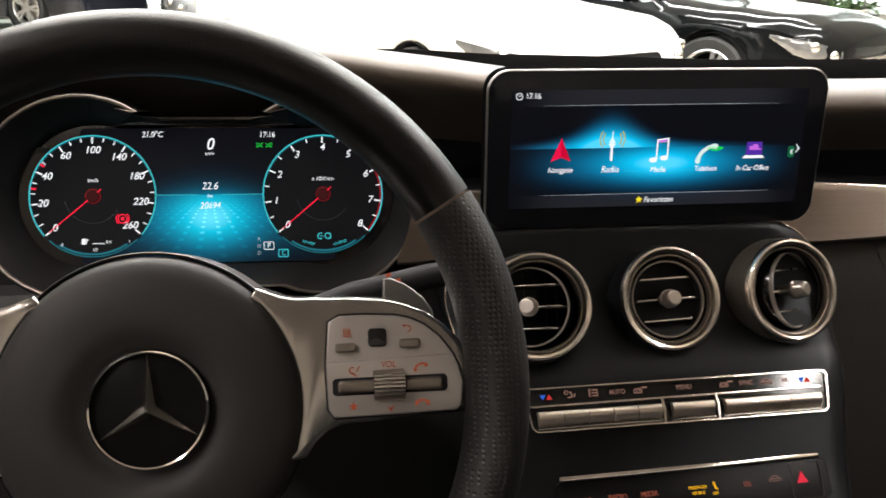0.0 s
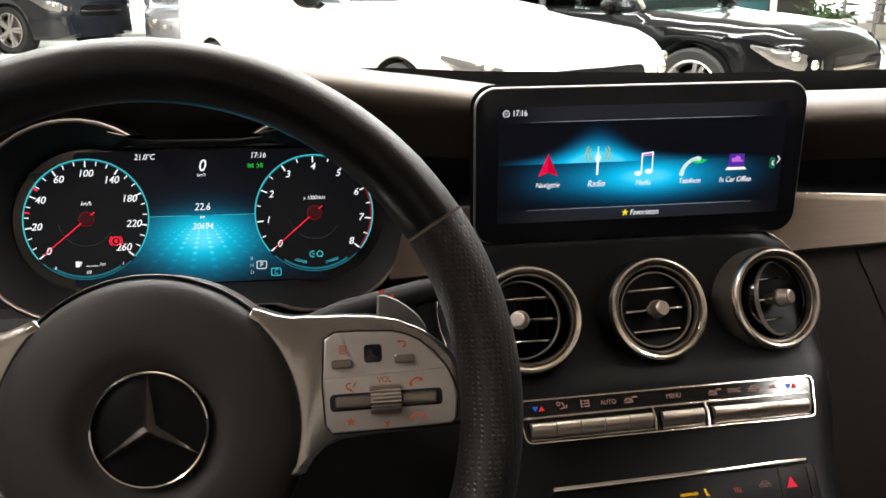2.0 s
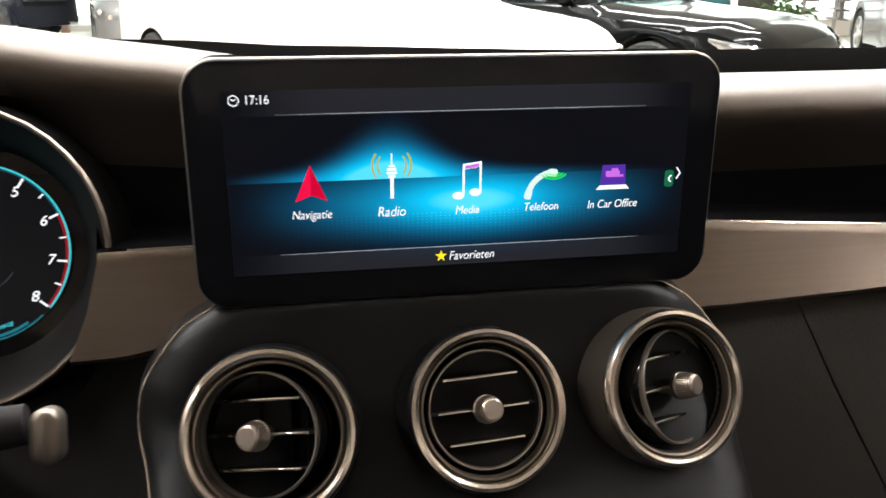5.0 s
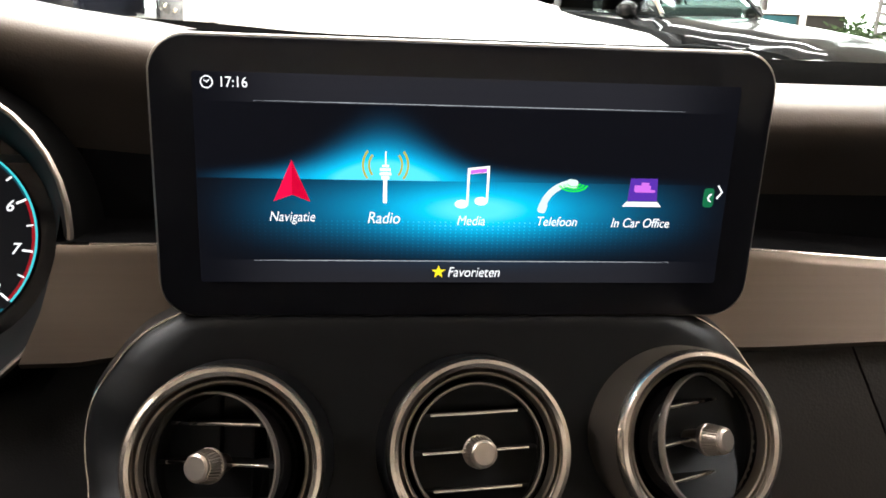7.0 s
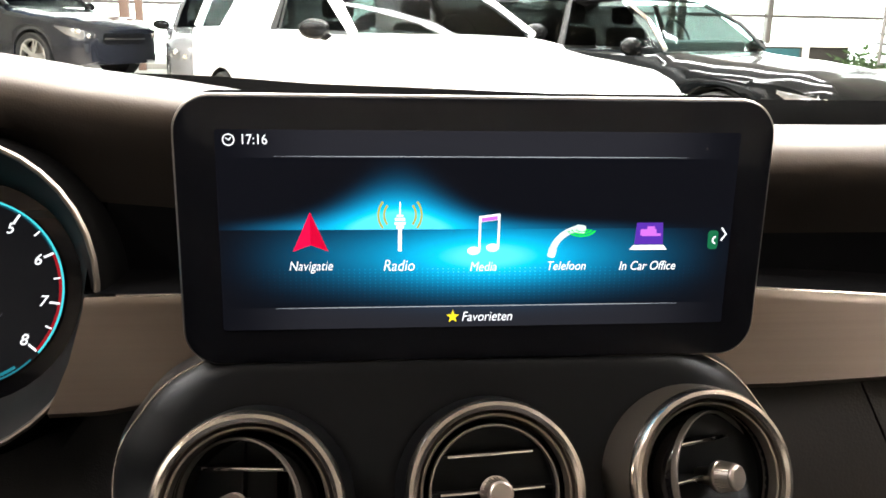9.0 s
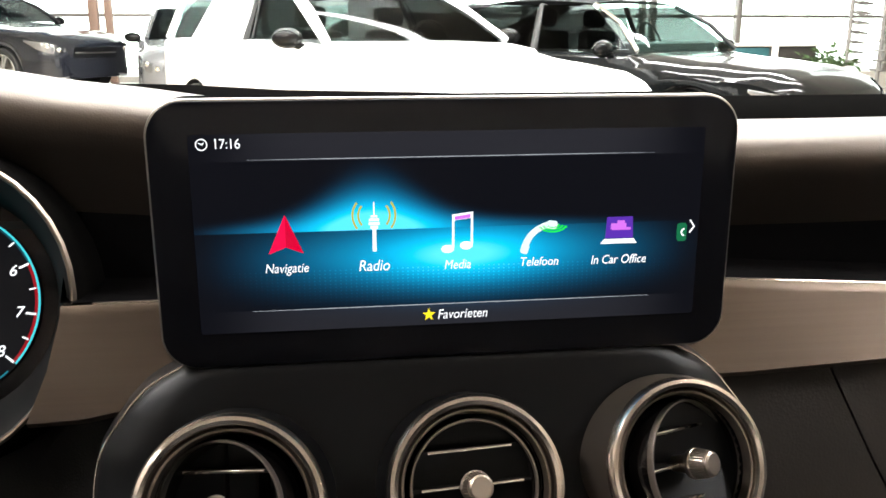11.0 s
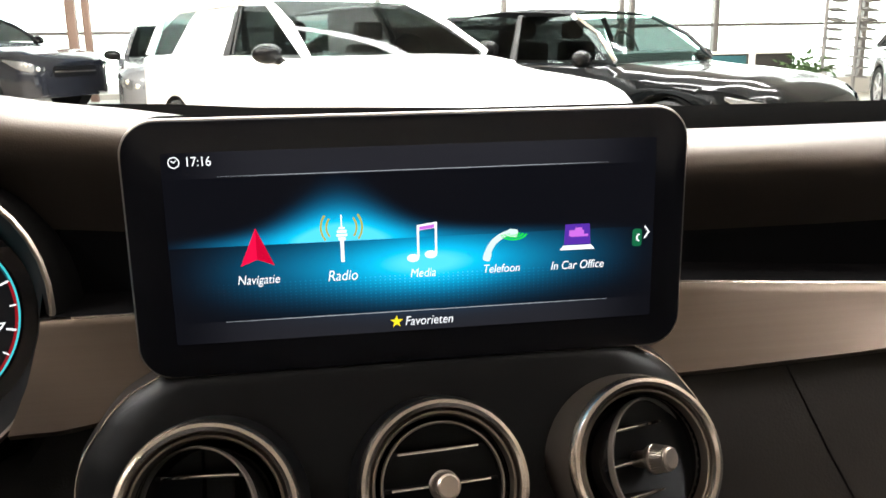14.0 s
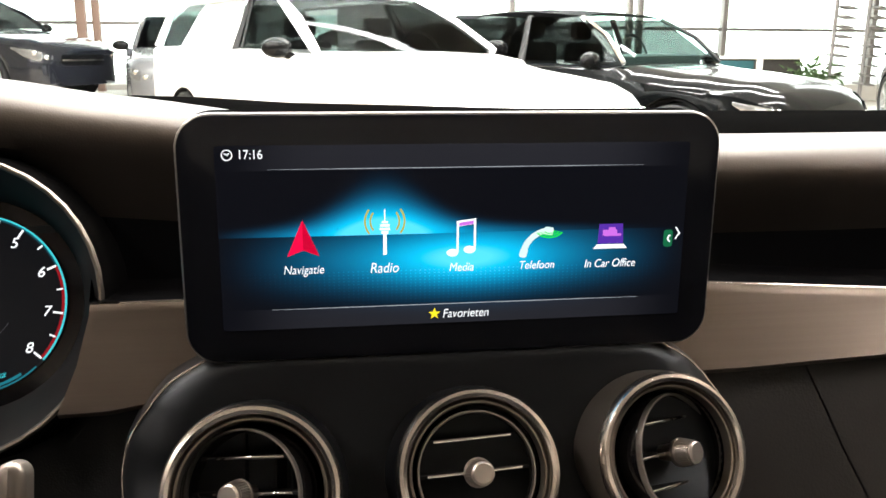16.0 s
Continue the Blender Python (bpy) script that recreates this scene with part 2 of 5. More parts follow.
def rrect(w, h, r, n=6):
    pts = []
    for cx, cy, a in ((w / 2 - r, h / 2 - r, 0), (-w / 2 + r, h / 2 - r, 90), (-w / 2 + r, -h / 2 + r, 180), (w / 2 - r, -h / 2 + r, 270)):
        pts += [(cx + r * math.cos(radians(a + 90 * i / n)), cy + r * math.sin(radians(a + 90 * i / n))) for i in range(n + 1)]
    return pts


def inset(pts, d):
    """Moves a closed outline inwards by d."""
    out, n = [], len(pts)
    for i, p in enumerate(pts):
        a, b = Vector(pts[i - 1]), Vector(pts[(i + 1) % n])
        t = (b - a).normalized()
        out.append((p[0] - t.y * d, p[1] + t.x * d))
    return out


def plate(bm, pts, z0, z1, round_by=0.0, m=Matrix()):
    """A slab with that outline (anticlockwise), from z0 up to z1, with a rounded upper edge."""
    rings = [[(x, y, z0) for x, y in pts]]
    if round_by:
        for k in range(4):
            a = radians(30 * k)
            q = inset(pts, round_by * (1 - math.cos(a)))
            rings.append([(x, y, z1 - round_by + round_by * math.sin(a)) for x, y in q])
    else:
        rings.append([(x, y, z1) for x, y in pts])
    return loft(bm, rings, True, (True, True), m)


def band(bm, outer, inner, z0, z1, m=Matrix()):
    """A frame between two outlines with the same number of points."""
    r = [[(x, y, z0) for x, y in outer], [(x, y, z1) for x, y in outer], [(x, y, z1) for x, y in inner], [(x, y, z0) for x, y in inner]]
    return loft(bm, r + [r[0]], True, (False, False), m)


def tube(bm, pts, r, n=10, m=Matrix(), closed=False, flat=1.0):
    """A rod along points; r may be a list."""
    P = [Vector(p) for p in pts]
    rings, up = [], Vector((0.02, 0.03, 1))
    for i, p in enumerate(P):
        a = P[i - 1] if (i or closed) else p
        b = P[(i + 1) % len(P)] if (closed or i < len(P) - 1) else p
        t = (b - a).normalized()
        s = t.cross(up)
        s = s.normalized() if s.length > 1e-4 else Vector((1, 0, 0))
        w = s.cross(t)
        k = r[i] if isinstance(r, (list, tuple)) else r
        rings.append([p + s * k * math.cos(2 * math.pi * j / n) + w * k * flat * math.sin(2 * math.pi * j / n) for j in range(n)])
    if closed:
        rings.append(rings[0])
        loft(bm, rings, True, (False, False), m)
        bmesh.ops.remove_doubles(bm, verts=bm.verts, dist=1e-6)
        return bm
    return loft(bm, rings, True, (True, True), m)


def flat(bm, pts, z=0.0, m=Matrix(), thick=0.0003):
    return plate(bm, pts, z, z + thick, 0.0, m)


def quad(bm, cx, cy, w, h, z=0.0, turn=0.0, thick=0.0003):
    return flat(bm, [(-w / 2, -h / 2), (w / 2, -h / 2), (w / 2, h / 2), (-w / 2, h / 2)], z, pose(cx, cy, 0, 0, 0, turn), thick)


def arc_band(bm, r0, r1, a0, a1, z=0.0, n=40, thick=0.0003, m=Matrix()):
    prof = [(r0, z), (r0, z + thick), (r1, z + thick), (r1, z), (r0, z)]
    return lathe(bm, prof, n, m, (False, False), a0, a1)


def words(name, text, size, mat, parent, x, y, z, shear=0.22, align="CENTER", bold=0.0, turn=0.0, label="", narrow=0.88):
    """Lettering as a mesh of its own, in the parent's plane."""
    c = bpy.data.curves.new(name, "FONT")
    c.body, c.size, c.shear, c.align_x, c.align_y, c.extrude, c.offset = text, size, shear, align, "CENTER", 0.00015, bold
    tmp = new(name, c)
    dg = bpy.context.evaluated_depsgraph_get()
    me = bpy.data.meshes.new_from_object(tmp.evaluated_get(dg))
    bpy.data.objects.remove(tmp)
    bpy.data.curves.remove(c)
    me.materials.clear()
    me.materials.append(mat)
    ob = new(name, me)
    ob.parent = parent
    ob.matrix_basis = pose(x, y, z, 0, 0, turn) @ Matrix.Diagonal((narrow, 1, 1, 1))
    return tagged(ob, label)


# ---- the showroom ----
FLOOR = surface("showroom_floor", (0.42, 0.36, 0.29), 0.22, vary=0.08, scale=0.8, rough_vary=0.06)
WALL = surface("white_wall", (0.72, 0.69, 0.64), 0.7, vary=0.04, scale=1.5)
CEILING = surface("white_ceiling", (0.75, 0.73, 0.70), 0.8, vary=0.03, scale=1.5)
MULLION = surface("grey_aluminium", (0.30, 0.28, 0.27), 0.4, metal=0.5, vary=0.1, scale=3)
COLUMN = surface("brown_column", (0.34, 0.22, 0.17), 0.5, vary=0.12, scale=4)
DAY = glow("bright_day", (1.0, 0.985, 0.96), 5.0)
PANE = clear("window_glass", (0.96, 1.0, 0.98))

G = -0.06
solid("floor", box(B(), -16, 18, -12, 16, G - 0.2, G), FLOOR, "polished beige showroom floor", "floor", "structure", smooth=False)
solid("ceiling", box(B(), -16, 18, -12, 16, 4.8, 5.0), CEILING, "plain white showroom ceiling", "ceiling", "structure", smooth=False)
solid("wall_south", box(B(), -16, 18, -12.2, -12, G, 4.8), WALL, "plain white showroom wall", "wall", "structure", smooth=False)
solid("wall_west", box(B(), -16.2, -16, -12, 16, G, 4.8), WALL, "plain white showroom wall", "wall", "structure", smooth=False)
solid("wall_east", box(B(), 18, 18.2, -12, 16, G, 4.8), WALL, "plain white showroom wall", "wall", "structure", smooth=False)
solid("wall_north", box(B(), -16, 18, 16, 16.25, G, 0.25), WALL, "low sill wall under the glass front", "wall", "structure", smooth=False)
solid("backdrop", box(B(), -40, 45, 30, 30.1, -1, 14), DAY, "bright overcast daylight outside the windows", "backdrop", "structure", smooth=False)
solid("ground", box(B(), -40, 45, 16.3, 30, -0.3, -0.1), surface("pale_paving", (0.45, 0.43, 0.40), 0.8, vary=0.1, scale=0.7), "pale paving outside the glass front", "ground", "structure", smooth=False)

front = thing("window_1", pose(0, 16.1, 0), "tall showroom glass front with grey mullions", "window", kind="structure")
XS = [-16, -12.6, -9.2, -5.8, -0.9, 1.5, 3.84, 6.13, 6.34, 8.05, 11.2, 14.2, 18]
for x in XS:
    part("mullion", box(B(), x - 0.05, x + 0.05, -0.09, 0.09, 0.25, 4.8, bevel=0.008), MULLION, front)
for z in (1.30, 3.4):
    part("transom", box(B(), -16, 18, -0.04, 0.04, z - 0.03, z + 0.03), MULLION, front)
for a, b in zip(XS, XS[1:]):
    pane = part("pane", box(B(), a + 0.05, b - 0.05, -0.006, 0.006, 0.25, 4.8), PANE, front)
    pane.visible_shadow = False


def column(x, y, w):
    solid("column", box(B(), x - w / 2, x + w / 2, y - w / 2, y + w / 2, G, 4.8, bevel=0.01), COLUMN, "slim brown square showroom post", "column", "structure")


column(-3.66, 15.5, 0.155)
column(-3.42, 15.5, 0.12)
solid("platform", box(B(), -7.6, -2.72, 12.1, 15.9, G, G + 0.22, bevel=0.01), WALL, "low pale display platform", "platform", "structure")

# ---- own car: cabin shell round the camera ----
shell = thing("car_cabin", pose(0.262, 0, 0), "dark car cabin shell with cloth headliner", "car cabin", kind="structure")
bm = B()
loft(bm, [[(x, y, z - 0.05 * (x / 0.62) ** 2) for x in [k * 0.62 / 6 for k in range(-6, 7)]] for y, z in ((0.42, 1.30), (0.30, 1.345), (0.0, 1.39), (-0.8, 1.40), (-1.5, 1.33))], False)
bmesh.ops.solidify(bm, geom=bm.faces[:], thickness=0.03)
part("roof", bm, HEADLINER, shell)
for s in (-1, 1):
    part("door_panel", box(B(), s * 0.72 - 0.03, s * 0.72 + 0.03, -1.5, 0.95, 0.15, 0.93, bevel=0.02), PLASTIC, shell)
    part("pillar", tube(B(), [(s * 0.72, 0.98, 0.93), (s * 0.66, 0.70, 1.14), (s * 0.60, 0.40, 1.29)], 0.03, 8), HEADLINER, shell)
    part("pillar", tube(B(), [(s * 0.72, -0.35, 0.93), (s * 0.60, -0.42, 1.36)], 0.035, 8), HEADLINER, shell)
part("rear_wall", box(B(), -0.72, 0.72, -1.55, -1.5, 0.15, 1.0), PLASTIC, shell)
part("cabin_floor", box(B(), -0.72, 0.72, -1.5, 0.95, 0.12, 0.16), PLASTIC, shell)
part("firewall", box(B(), -0.72, 0.72, 0.97, 1.0, 0.15, 0.90), PLASTIC, shell)
bm = B()
loft(bm, [[(k * 0.70 / 6, y, z - 0.03 * (k / 6) ** 2) for k in range(-6, 7)] for y, z in ((1.03, 0.92), (0.85, 1.05), (0.64, 1.19), (0.43, 1.30))], False)
pane = part("windscreen", bm, PANE, shell, "clear windscreen")
pane.visible_shadow = False

# ---- dashboard ----
dash = thing("dashboard", pose(0, 0, 0), "dark brown leather car dashboard with brushed metal trim", "dashboard")


def smooth01(x):
    x = max(0.0, min(1.0, x))
    return x * x * (3 - 2 * x)


def crest(x):
    """Height of the pad's crest: it rises over the instrument binnacle."""
    return 0.9447 + float(np.interp(x, (-0.42, -0.2, -0.033, 0.02, 0.055, 0.10, 0.12, 0.17, 0.25, 0.4), (0.040, 0.046, 0.0416, 0.0347, 0.0287, 0.0233, 0.0203, 0.013, 0.005, 0.0)))


def trim_top(x):
    return 0.8695 - 0.065 * max(0.0, min(0.3, x - 0.41))


def trim_low(x):
    return float(np.interp(x, (0.0, 0.08, 0.107, 0.425, 0.535, 0.9), (0.812, 0.8140, 0.8190, 0.8200, 0.8248, 0.833)))


def beside(x, z):
    """Keeps a point of the dash right of the round instrument hood."""
    if x < -0.005 or abs(z - 0.870) > 0.0735:
        return x
    return max(x, -0.004 + math.sqrt(0.0735 ** 2 - (z - 0.870) ** 2))


def pad_section(x):
    h = crest(x)
    d = h - 0.9447
    q = 0.02 * smooth01((x - 0.5) / 0.4)
    rows = [(0.800, h - 0.030), (0.785, h - 0.012), (0.765, h - 0.002), (0.745, h), (0.728, h - 0.0008), (0.713, h - 0.0030), (0.702, h - 0.0065), (0.6945, h - 0.011), (0.690, h - 0.0165),
            (0.6885, h - 0.0225), (0.6905, h - 0.033), (0.694, h - 0.058 - d * 0.3), (0.684, trim_top(x) + 0.001), (0.6415, trim_top(x) + 0.0012)]
    if x < -0.005:
        return [(x, y + (0.020 if z < h - 0.04 else 0), max(z, 0.920)) for y, z in rows[:-2]]+ [(x, 0.712, 0.920), (x, 0.715, 0.918)]
    if x < 0.0685:
        low = 0.870 + math.sqrt(max(0.0, 0.0725 ** 2 - (x + 0.004) ** 2))
        return [(x, y, z) if z >= low else (x, 0.700, low) for y, z in rows]
    return [(x, y + q, z) for y, z in rows]


xs = [-0.42 + 1.42 * i / 180 for i in range(181)]
# upper pad: crest and rolled front
part("upper_pad", loft(B(), [pad_section(x)[:12] for x in xs], False), LEATHER, dash, "dark brown grained leather pad")
# Foot of the pad down to the trim, its shade put into the colour.
part("shaded_pad_foot", loft(B(), [pad_section(x)[11:] for x in xs], False), MATT_BLACK, dash, "lower pad ledge coloured near black as shade")
# flat black top shelf up to the windscreen


def shelf_section(x):
    a = float(np.interp(x, (0.05, 0.10, 0.17, 0.25, 0.45), (0.016, 0.0145, 0.010, 0.008, 0.002)))
    return [(x, 1.02, 0.900 + a), (x, 0.96, 0.938 + a), (x, 0.89, 0.947 + a), (x, 0.83, 0.948 + a), (x, 0.80, 0.944 + a * 0.7), (x, 0.77, 0.925)]


bm = loft(B(), [shelf_section(x) for x in xs], False)
part("top_shelf", bm, SHELF, dash, "matt black top of the dashboard")


def trim_section(x):
    q = 0.02 * smooth01((x - 0.5) / 0.4)
    low, up = trim_low(x), trim_top(x)
    return [(x, 0.652 + q, up - 0.001), (x, 0.6410 + q, up - 0.0002), (x, 0.6396 + q, up - 0.0012), (x, 0.6380 + q, up - 0.005), (x, 0.630 + q, (low + up) / 2 - 0.002), (x, 0.622 + q, low + 0.003), (x, 0.624 + q, low), (x, 0.66 + q, low - 0.004)]


part("decor_trim", loft(B(), [[(beside(a, c), b, c) for a, b, c in trim_section(x)] for x in xs if x > 0.05], False), TRIM, dash, "brushed warm grey metal trim strip")
q = [(x, 0.640 + 0.02 * smooth01((x - 0.5) / 0.4), trim_top(x) + 0.0008) for x in xs if x > 0.081]
part("chrome_line", tube(B(), q, 0.0005, 6), SATIN, dash, "thin bright line above the trim")


def lower_section(x, lean=0.0):
    q = 0.02 * smooth01((x - 0.5) / 0.4)
    return [(a + lean * max(0.0, 0.815 - c), b, c) for a, b, c in lower_points(x, q)]


def lower_points(x, q):
    return [(x, 0.665 + q, 0.824), (x, 0.650 + q, 0.820), (x, 0.643 + q, 0.811), (x, 0.634 + q, 0.756), (x, 0.61 + q, 0.68), (x, 0.60 + q, 0.55), (x, 0.64, 0.40)]


part("glovebox_panel", loft(B(), [lower_section(x, 0.5 * smooth01((x - 0.36) / 0.12)) for x in [0.36 + 0.1218 * i / 10 for i in range(11)]], False), GLOVE, dash, "dark lower panel")
part("glovebox_door", loft(B(), [lower_section(x, 0.5) for x in [0.4832 + 0.5 * i / 30 for i in range(31)]], False), GLOVE, dash, "dark glovebox door beside an open seam")
part("knee_panel", loft(B(), [[(a, b + 0.012, c - 0.035 + 0.025 * smooth01((x - 0.04) / 0.025)) for a, b, c in lower_section(x)] for x in xs if x < 0.13], False), PLASTIC, dash)
part("body_core", box(B(), -0.42, 0.98, 0.70, 0.95, 0.4, 0.90), PLASTIC, dash)

# ---- instrument binnacle and cluster ----
CT = 20.0
clus = thing("instrument_cluster", pose(-0.1000, 0.6815, 0.8617, 90 - CT) @ pose(0, 0, 0, 0, 0, -0.8) @ Matrix.Scale(1.045, 4), "lit digital instrument cluster with two round dials", "instrument cluster")
DX = 0.0906


def binnacle(r, top, low, n=26):
    """Outline of two round hoods joined in the middle."""
    pts = []
    a_top = math.degrees(math.asin(min(0.99, top / r)))
    a_low = math.degrees(math.asin(min(0.99, low / r)))
    for i in range(n + 1):
        a = radians(-(180 - a_low) + (360 - a_low - a_top) * i / n)
        pts.append((DX + r * math.cos(a), r * math.sin(a)))
    pts += [(-x, y) for x, y in pts[::-1]]
    return pts


def hood_ring(r, top, low, z, dy=0.0):
    """The hood falls back to the display between its two humps."""
    pts = [(x, y + dy, z) for x, y in binnacle(r, top, low)]
    e, k = (r - 0.0575) * 0.12, len(pts) // 2
    dip = [(0.064, (top + 0.0625) / 2, min(z, 0.034)), (0.050, 0.0590 + e, min(z, 0.014)), (0.036, 0.0580 + e, min(z, 0.010))]
    return pts[:k] + dip + [(-x, y, d) for x, y, d in dip[::-1]] + pts[k:]


HOOD = surface("satin_hood_edge", (0.18, 0.155, 0.132), 0.36, metal=0.9, vary=0.1, scale=30)
HOOD_IN = surface("hood_inside", (0.0100, 0.0096, 0.0100), 0.5, vary=0.2, scale=20, spec=0.12)
bm = loft(B(), [hood_ring(0.0575, 0.0555, 0.0555, -0.004), hood_ring(0.0630, 0.0575, 0.060, 0.010, -0.001), hood_ring(0.0722, 0.0615, 0.067, 0.031, -0.003), hood_ring(0.0748, 0.0630, 0.069, 0.035, -0.004)])
part("inner_hood", bm, HOOD_IN, clus, "dark grey flared surround")
bm = loft(B(), [hood_ring(0.0748, 0.0630, 0.069, 0.035, -0.004), hood_ring(0.0756, 0.0635, 0.0695, 0.0366, -0.004), hood_ring(0.0768, 0.0640, 0.0700, 0.0368, -0.004), hood_ring(0.0780, 0.0645, 0.0706, 0.0352, -0.004)])
part("hood_rim", bm, HOOD, clus, "satin bronze hood rim")
bm = loft(B(), [hood_ring(0.0780, 0.0645, 0.0706, 0.0352, -0.004), hood_ring(0.0792, 0.0650, 0.072, 0.0320, -0.004), hood_ring(0.0808, 0.0657, 0.073, 0.024, -0.003), hood_ring(0.0825, 0.0665, 0.074, 0.010, -0.002), hood_ring(0.0835, 0.067, 0.074, -0.02, 0.0)])
part("hood_edge", bm, SHELF, clus, "dark rounded hood edge")
part("display_glass", plate(B(), binnacle(0.062, 0.0575, 0.0575), -0.012, -0.0055), PIANO, clus)
part("display_picture", plate(B(), rrect(0.200, 0.1085, 0.004), -0.0055, -0.004), CLUSTER, clus, "blue glowing floor picture")


def dial(cx, name, labels, a_lo, a_hi, minor, red_from=None):
    """A round gauge; angles run clockwise from the lowest value."""
    d = new(name)
    d.parent = clus
    d.matrix_basis = pose(cx, 0, -0.0036)
    part("face", plate(B(), [(0.0490 * math.cos(2 * math.pi * i / 72), 0.0490 * math.sin(2 * math.pi * i / 72)) for i in range(72)], 0, 0.0004), GLASS_DIAL, d)
    part("rim_light", arc_band(B(), 0.0478, 0.0488, -40, 220, 0.0005, 90), CYAN, d)
    part("rim_glow", arc_band(B(), 0.0468, 0.0478, 20, 160, 0.0004, 70), RIM_GLOW, d)
    part("rim_light", arc_band(B(), 0.0478, 0.0486, 226, 314, 0.0005, 50), CYAN_DIM, d)
    part("lower_scale", arc_band(B(), 0.0455, 0.0470, 236, 304, 0.0005, 40), CYAN_DIM, d)
    part("inner_arc", arc_band(B(), 0.0215, 0.0217, 190, 330, 0.0005, 40), W_FAINT, d)
    n = len(labels)
    for i in range((n - 1) * minor + 1):
        a = a_lo + (a_hi - a_lo) * i / ((n - 1) * minor)
        big = i % minor == 0
        w, h = (0.0011, 0.0052) if big else (0.0008, 0.0034)
        r = 0.0472 - h / 2
        part("tick", quad(B(), r * math.cos(radians(a)), r * math.sin(radians(a)), h, w, 0.0006, a), W, d)
    for i, s in enumerate(labels):
        a = a_lo + (a_hi - a_lo) * i / (n - 1)
        k = 0.0385 if len(s) < 3 else 0.0368
        words("numeral", s, 0.0080, W, d, k * math.cos(radians(a)), k * math.sin(radians(a)), 0.0007, bold=0.00005, narrow=1.0)
    if red_from is not None:
        a = a_lo + (a_hi - a_lo) * (red_from / ((n - 1) * minor))
        part("red_zone", arc_band(B(), 0.0462, 0.0477, a_hi, a, 0.0005, 30), RED_DEEP, d)
    needle = B()
    flat(needle, [(0.005, -0.0004), (0.044, -0.00025), (0.044, 0.00025), (0.005, 0.0004)], 0.0012, pose(0, 0, 0, 0, 0, a_lo))
    part("needle", needle, RED, d, "glowing red needle")
    part("needle_root", quad(B(), -0.0055 * math.cos(radians(a_lo)), -0.0055 * math.sin(radians(a_lo)), 0.006, 0.0007, 0.0012, a_lo), RED, d)
    part("hub", lathe(B(), [(0.0001, 0.002), (0.0042, 0.002), (0.0054, 0.0008)], 32), HUB, d, "dark red centre")
    part("hub_ring", arc_band(B(), 0.0056, 0.0060, 0, 360, 0.0008, 40), RED_DEEP, d)
    return d


GLASS_DIAL = glow("dial_face", (0.0032, 0.0034, 0.0045), 1.0)
HUB = glow("dial_hub", srgb(70, 16, 18), 0.6)
RIM_GLOW = glow("lit_rim_glow", srgb(25, 80, 95), 0.7)
W_FAINT = glow("lit_faint", (0.10, 0.10, 0.11), 0.8)
speedo = dial(-DX, "speedometer", ["0", "20", "40", "60", "100", "140", "180", "220", "260"], 220.5, -40, 3)
tacho = dial(DX, "rev_counter", ["0", "1", "2", "3", "4", "5", "6", "7", "8"], 220.5, -40, 2, 12)
words("unit", "km/h", 0.0045, W, speedo, 0, 0.0125, 0.0007)
words("unit", "x 1000/min", 0.0045, W, tacho, 0, 0.0125, 0.0007)
for a in (165, 190):
    part("red_tick", quad(B(), 0.0455 * math.cos(radians(a - 18)), 0.0455 * math.sin(radians(a - 18)), 0.0036, 0.0014, 0.0009, a - 18), RED, speedo)
bm = arc_band(B(), 0.0030, 0.0038, 0, 360, 0.0007, 24)
arc_band(bm, 0.0045, 0.0052, -50, 50, 0.0007, 12)
arc_band(bm, 0.0045, 0.0052, 130, 230, 0.0007, 12)
quad(bm, 0, 0, 0.0022, 0.0026, 0.0007)
part("brake_warning", bm, RED, speedo, "red brake warning symbol", pose(0.0225, -0.0183, 0))
bm = rrect(0.003, 0.0046, 0.0005, 2)
bm = flat(B(), bm, 0.0007)
quad(bm, 0.0022, 0.0002, 0.0006, 0.0036, 0.0007)
quad(bm, 0.0030, 0.0012, 0.0016, 0.0006, 0.0007, -40)
part("fuel_symbol", bm, W, speedo, "", pose(-0.0073, -0.0360, 0))
part("fuel_bar", quad(B(), 0.004, -0.0378, 0.0095, 0.0005, 0.0007), W, speedo)
words("fuel_unit", "km", 0.0038, W, speedo, 0.0118, -0.0365, 0.0007)
words("fuel_half", "1/2", 0.0036, W, speedo, 0.0009, -0.0428, 0.0007)
words("fuel_empty", "0", 0.0034, W, speedo, -0.0240, -0.0385, 0.0007)
words("fuel_full", "1", 0.0034, W, speedo, 0.0275, -0.0365, 0.0007)
words("power_word", "POWER", 0.0032, CYAN, tacho, -0.0125, -0.0400, 0.0007, turn=-14)
words("charge_word", "CHARGE", 0.0032, CYAN, tacho, 0.0128, -0.0402, 0.0007, turn=16)
bm = arc_band(B(), 0.0020, 0.0027, 60, 300, 0.0007, 20)
quad(bm, 0.0006, 0, 0.003, 0.0006, 0.0007)
arc_band(bm, 0.0020, 0.0027, 0, 360, 0.0007, 20, m=pose(0.0058, 0, 0))
quad(bm, 0.0072, -0.0018, 0.0022, 0.0007, 0.0007, -40)
part("drive_symbol", bm, CYAN, tacho, "", pose(-0.0025, -0.0345, 0))
for s, x, y, z in (("21.0°C", -0.0445, 0.0491, 0.0066), ("17:16", 0.0460, 0.0488, 0.0066), ("22.6", 0.0000, 0.0072, 0.0084), ("20694", 0.0000, -0.0086, 0.0074), ("km", 0.0000, -0.0008, 0.0038), ("km/h", 0.000, 0.0337, 0.0038)):
    words("readout", s, z, W, clus, x, y, -0.0034, shear=0.12 if len(s) > 4 and s[0] in "1" or "C" in s else 0.2)
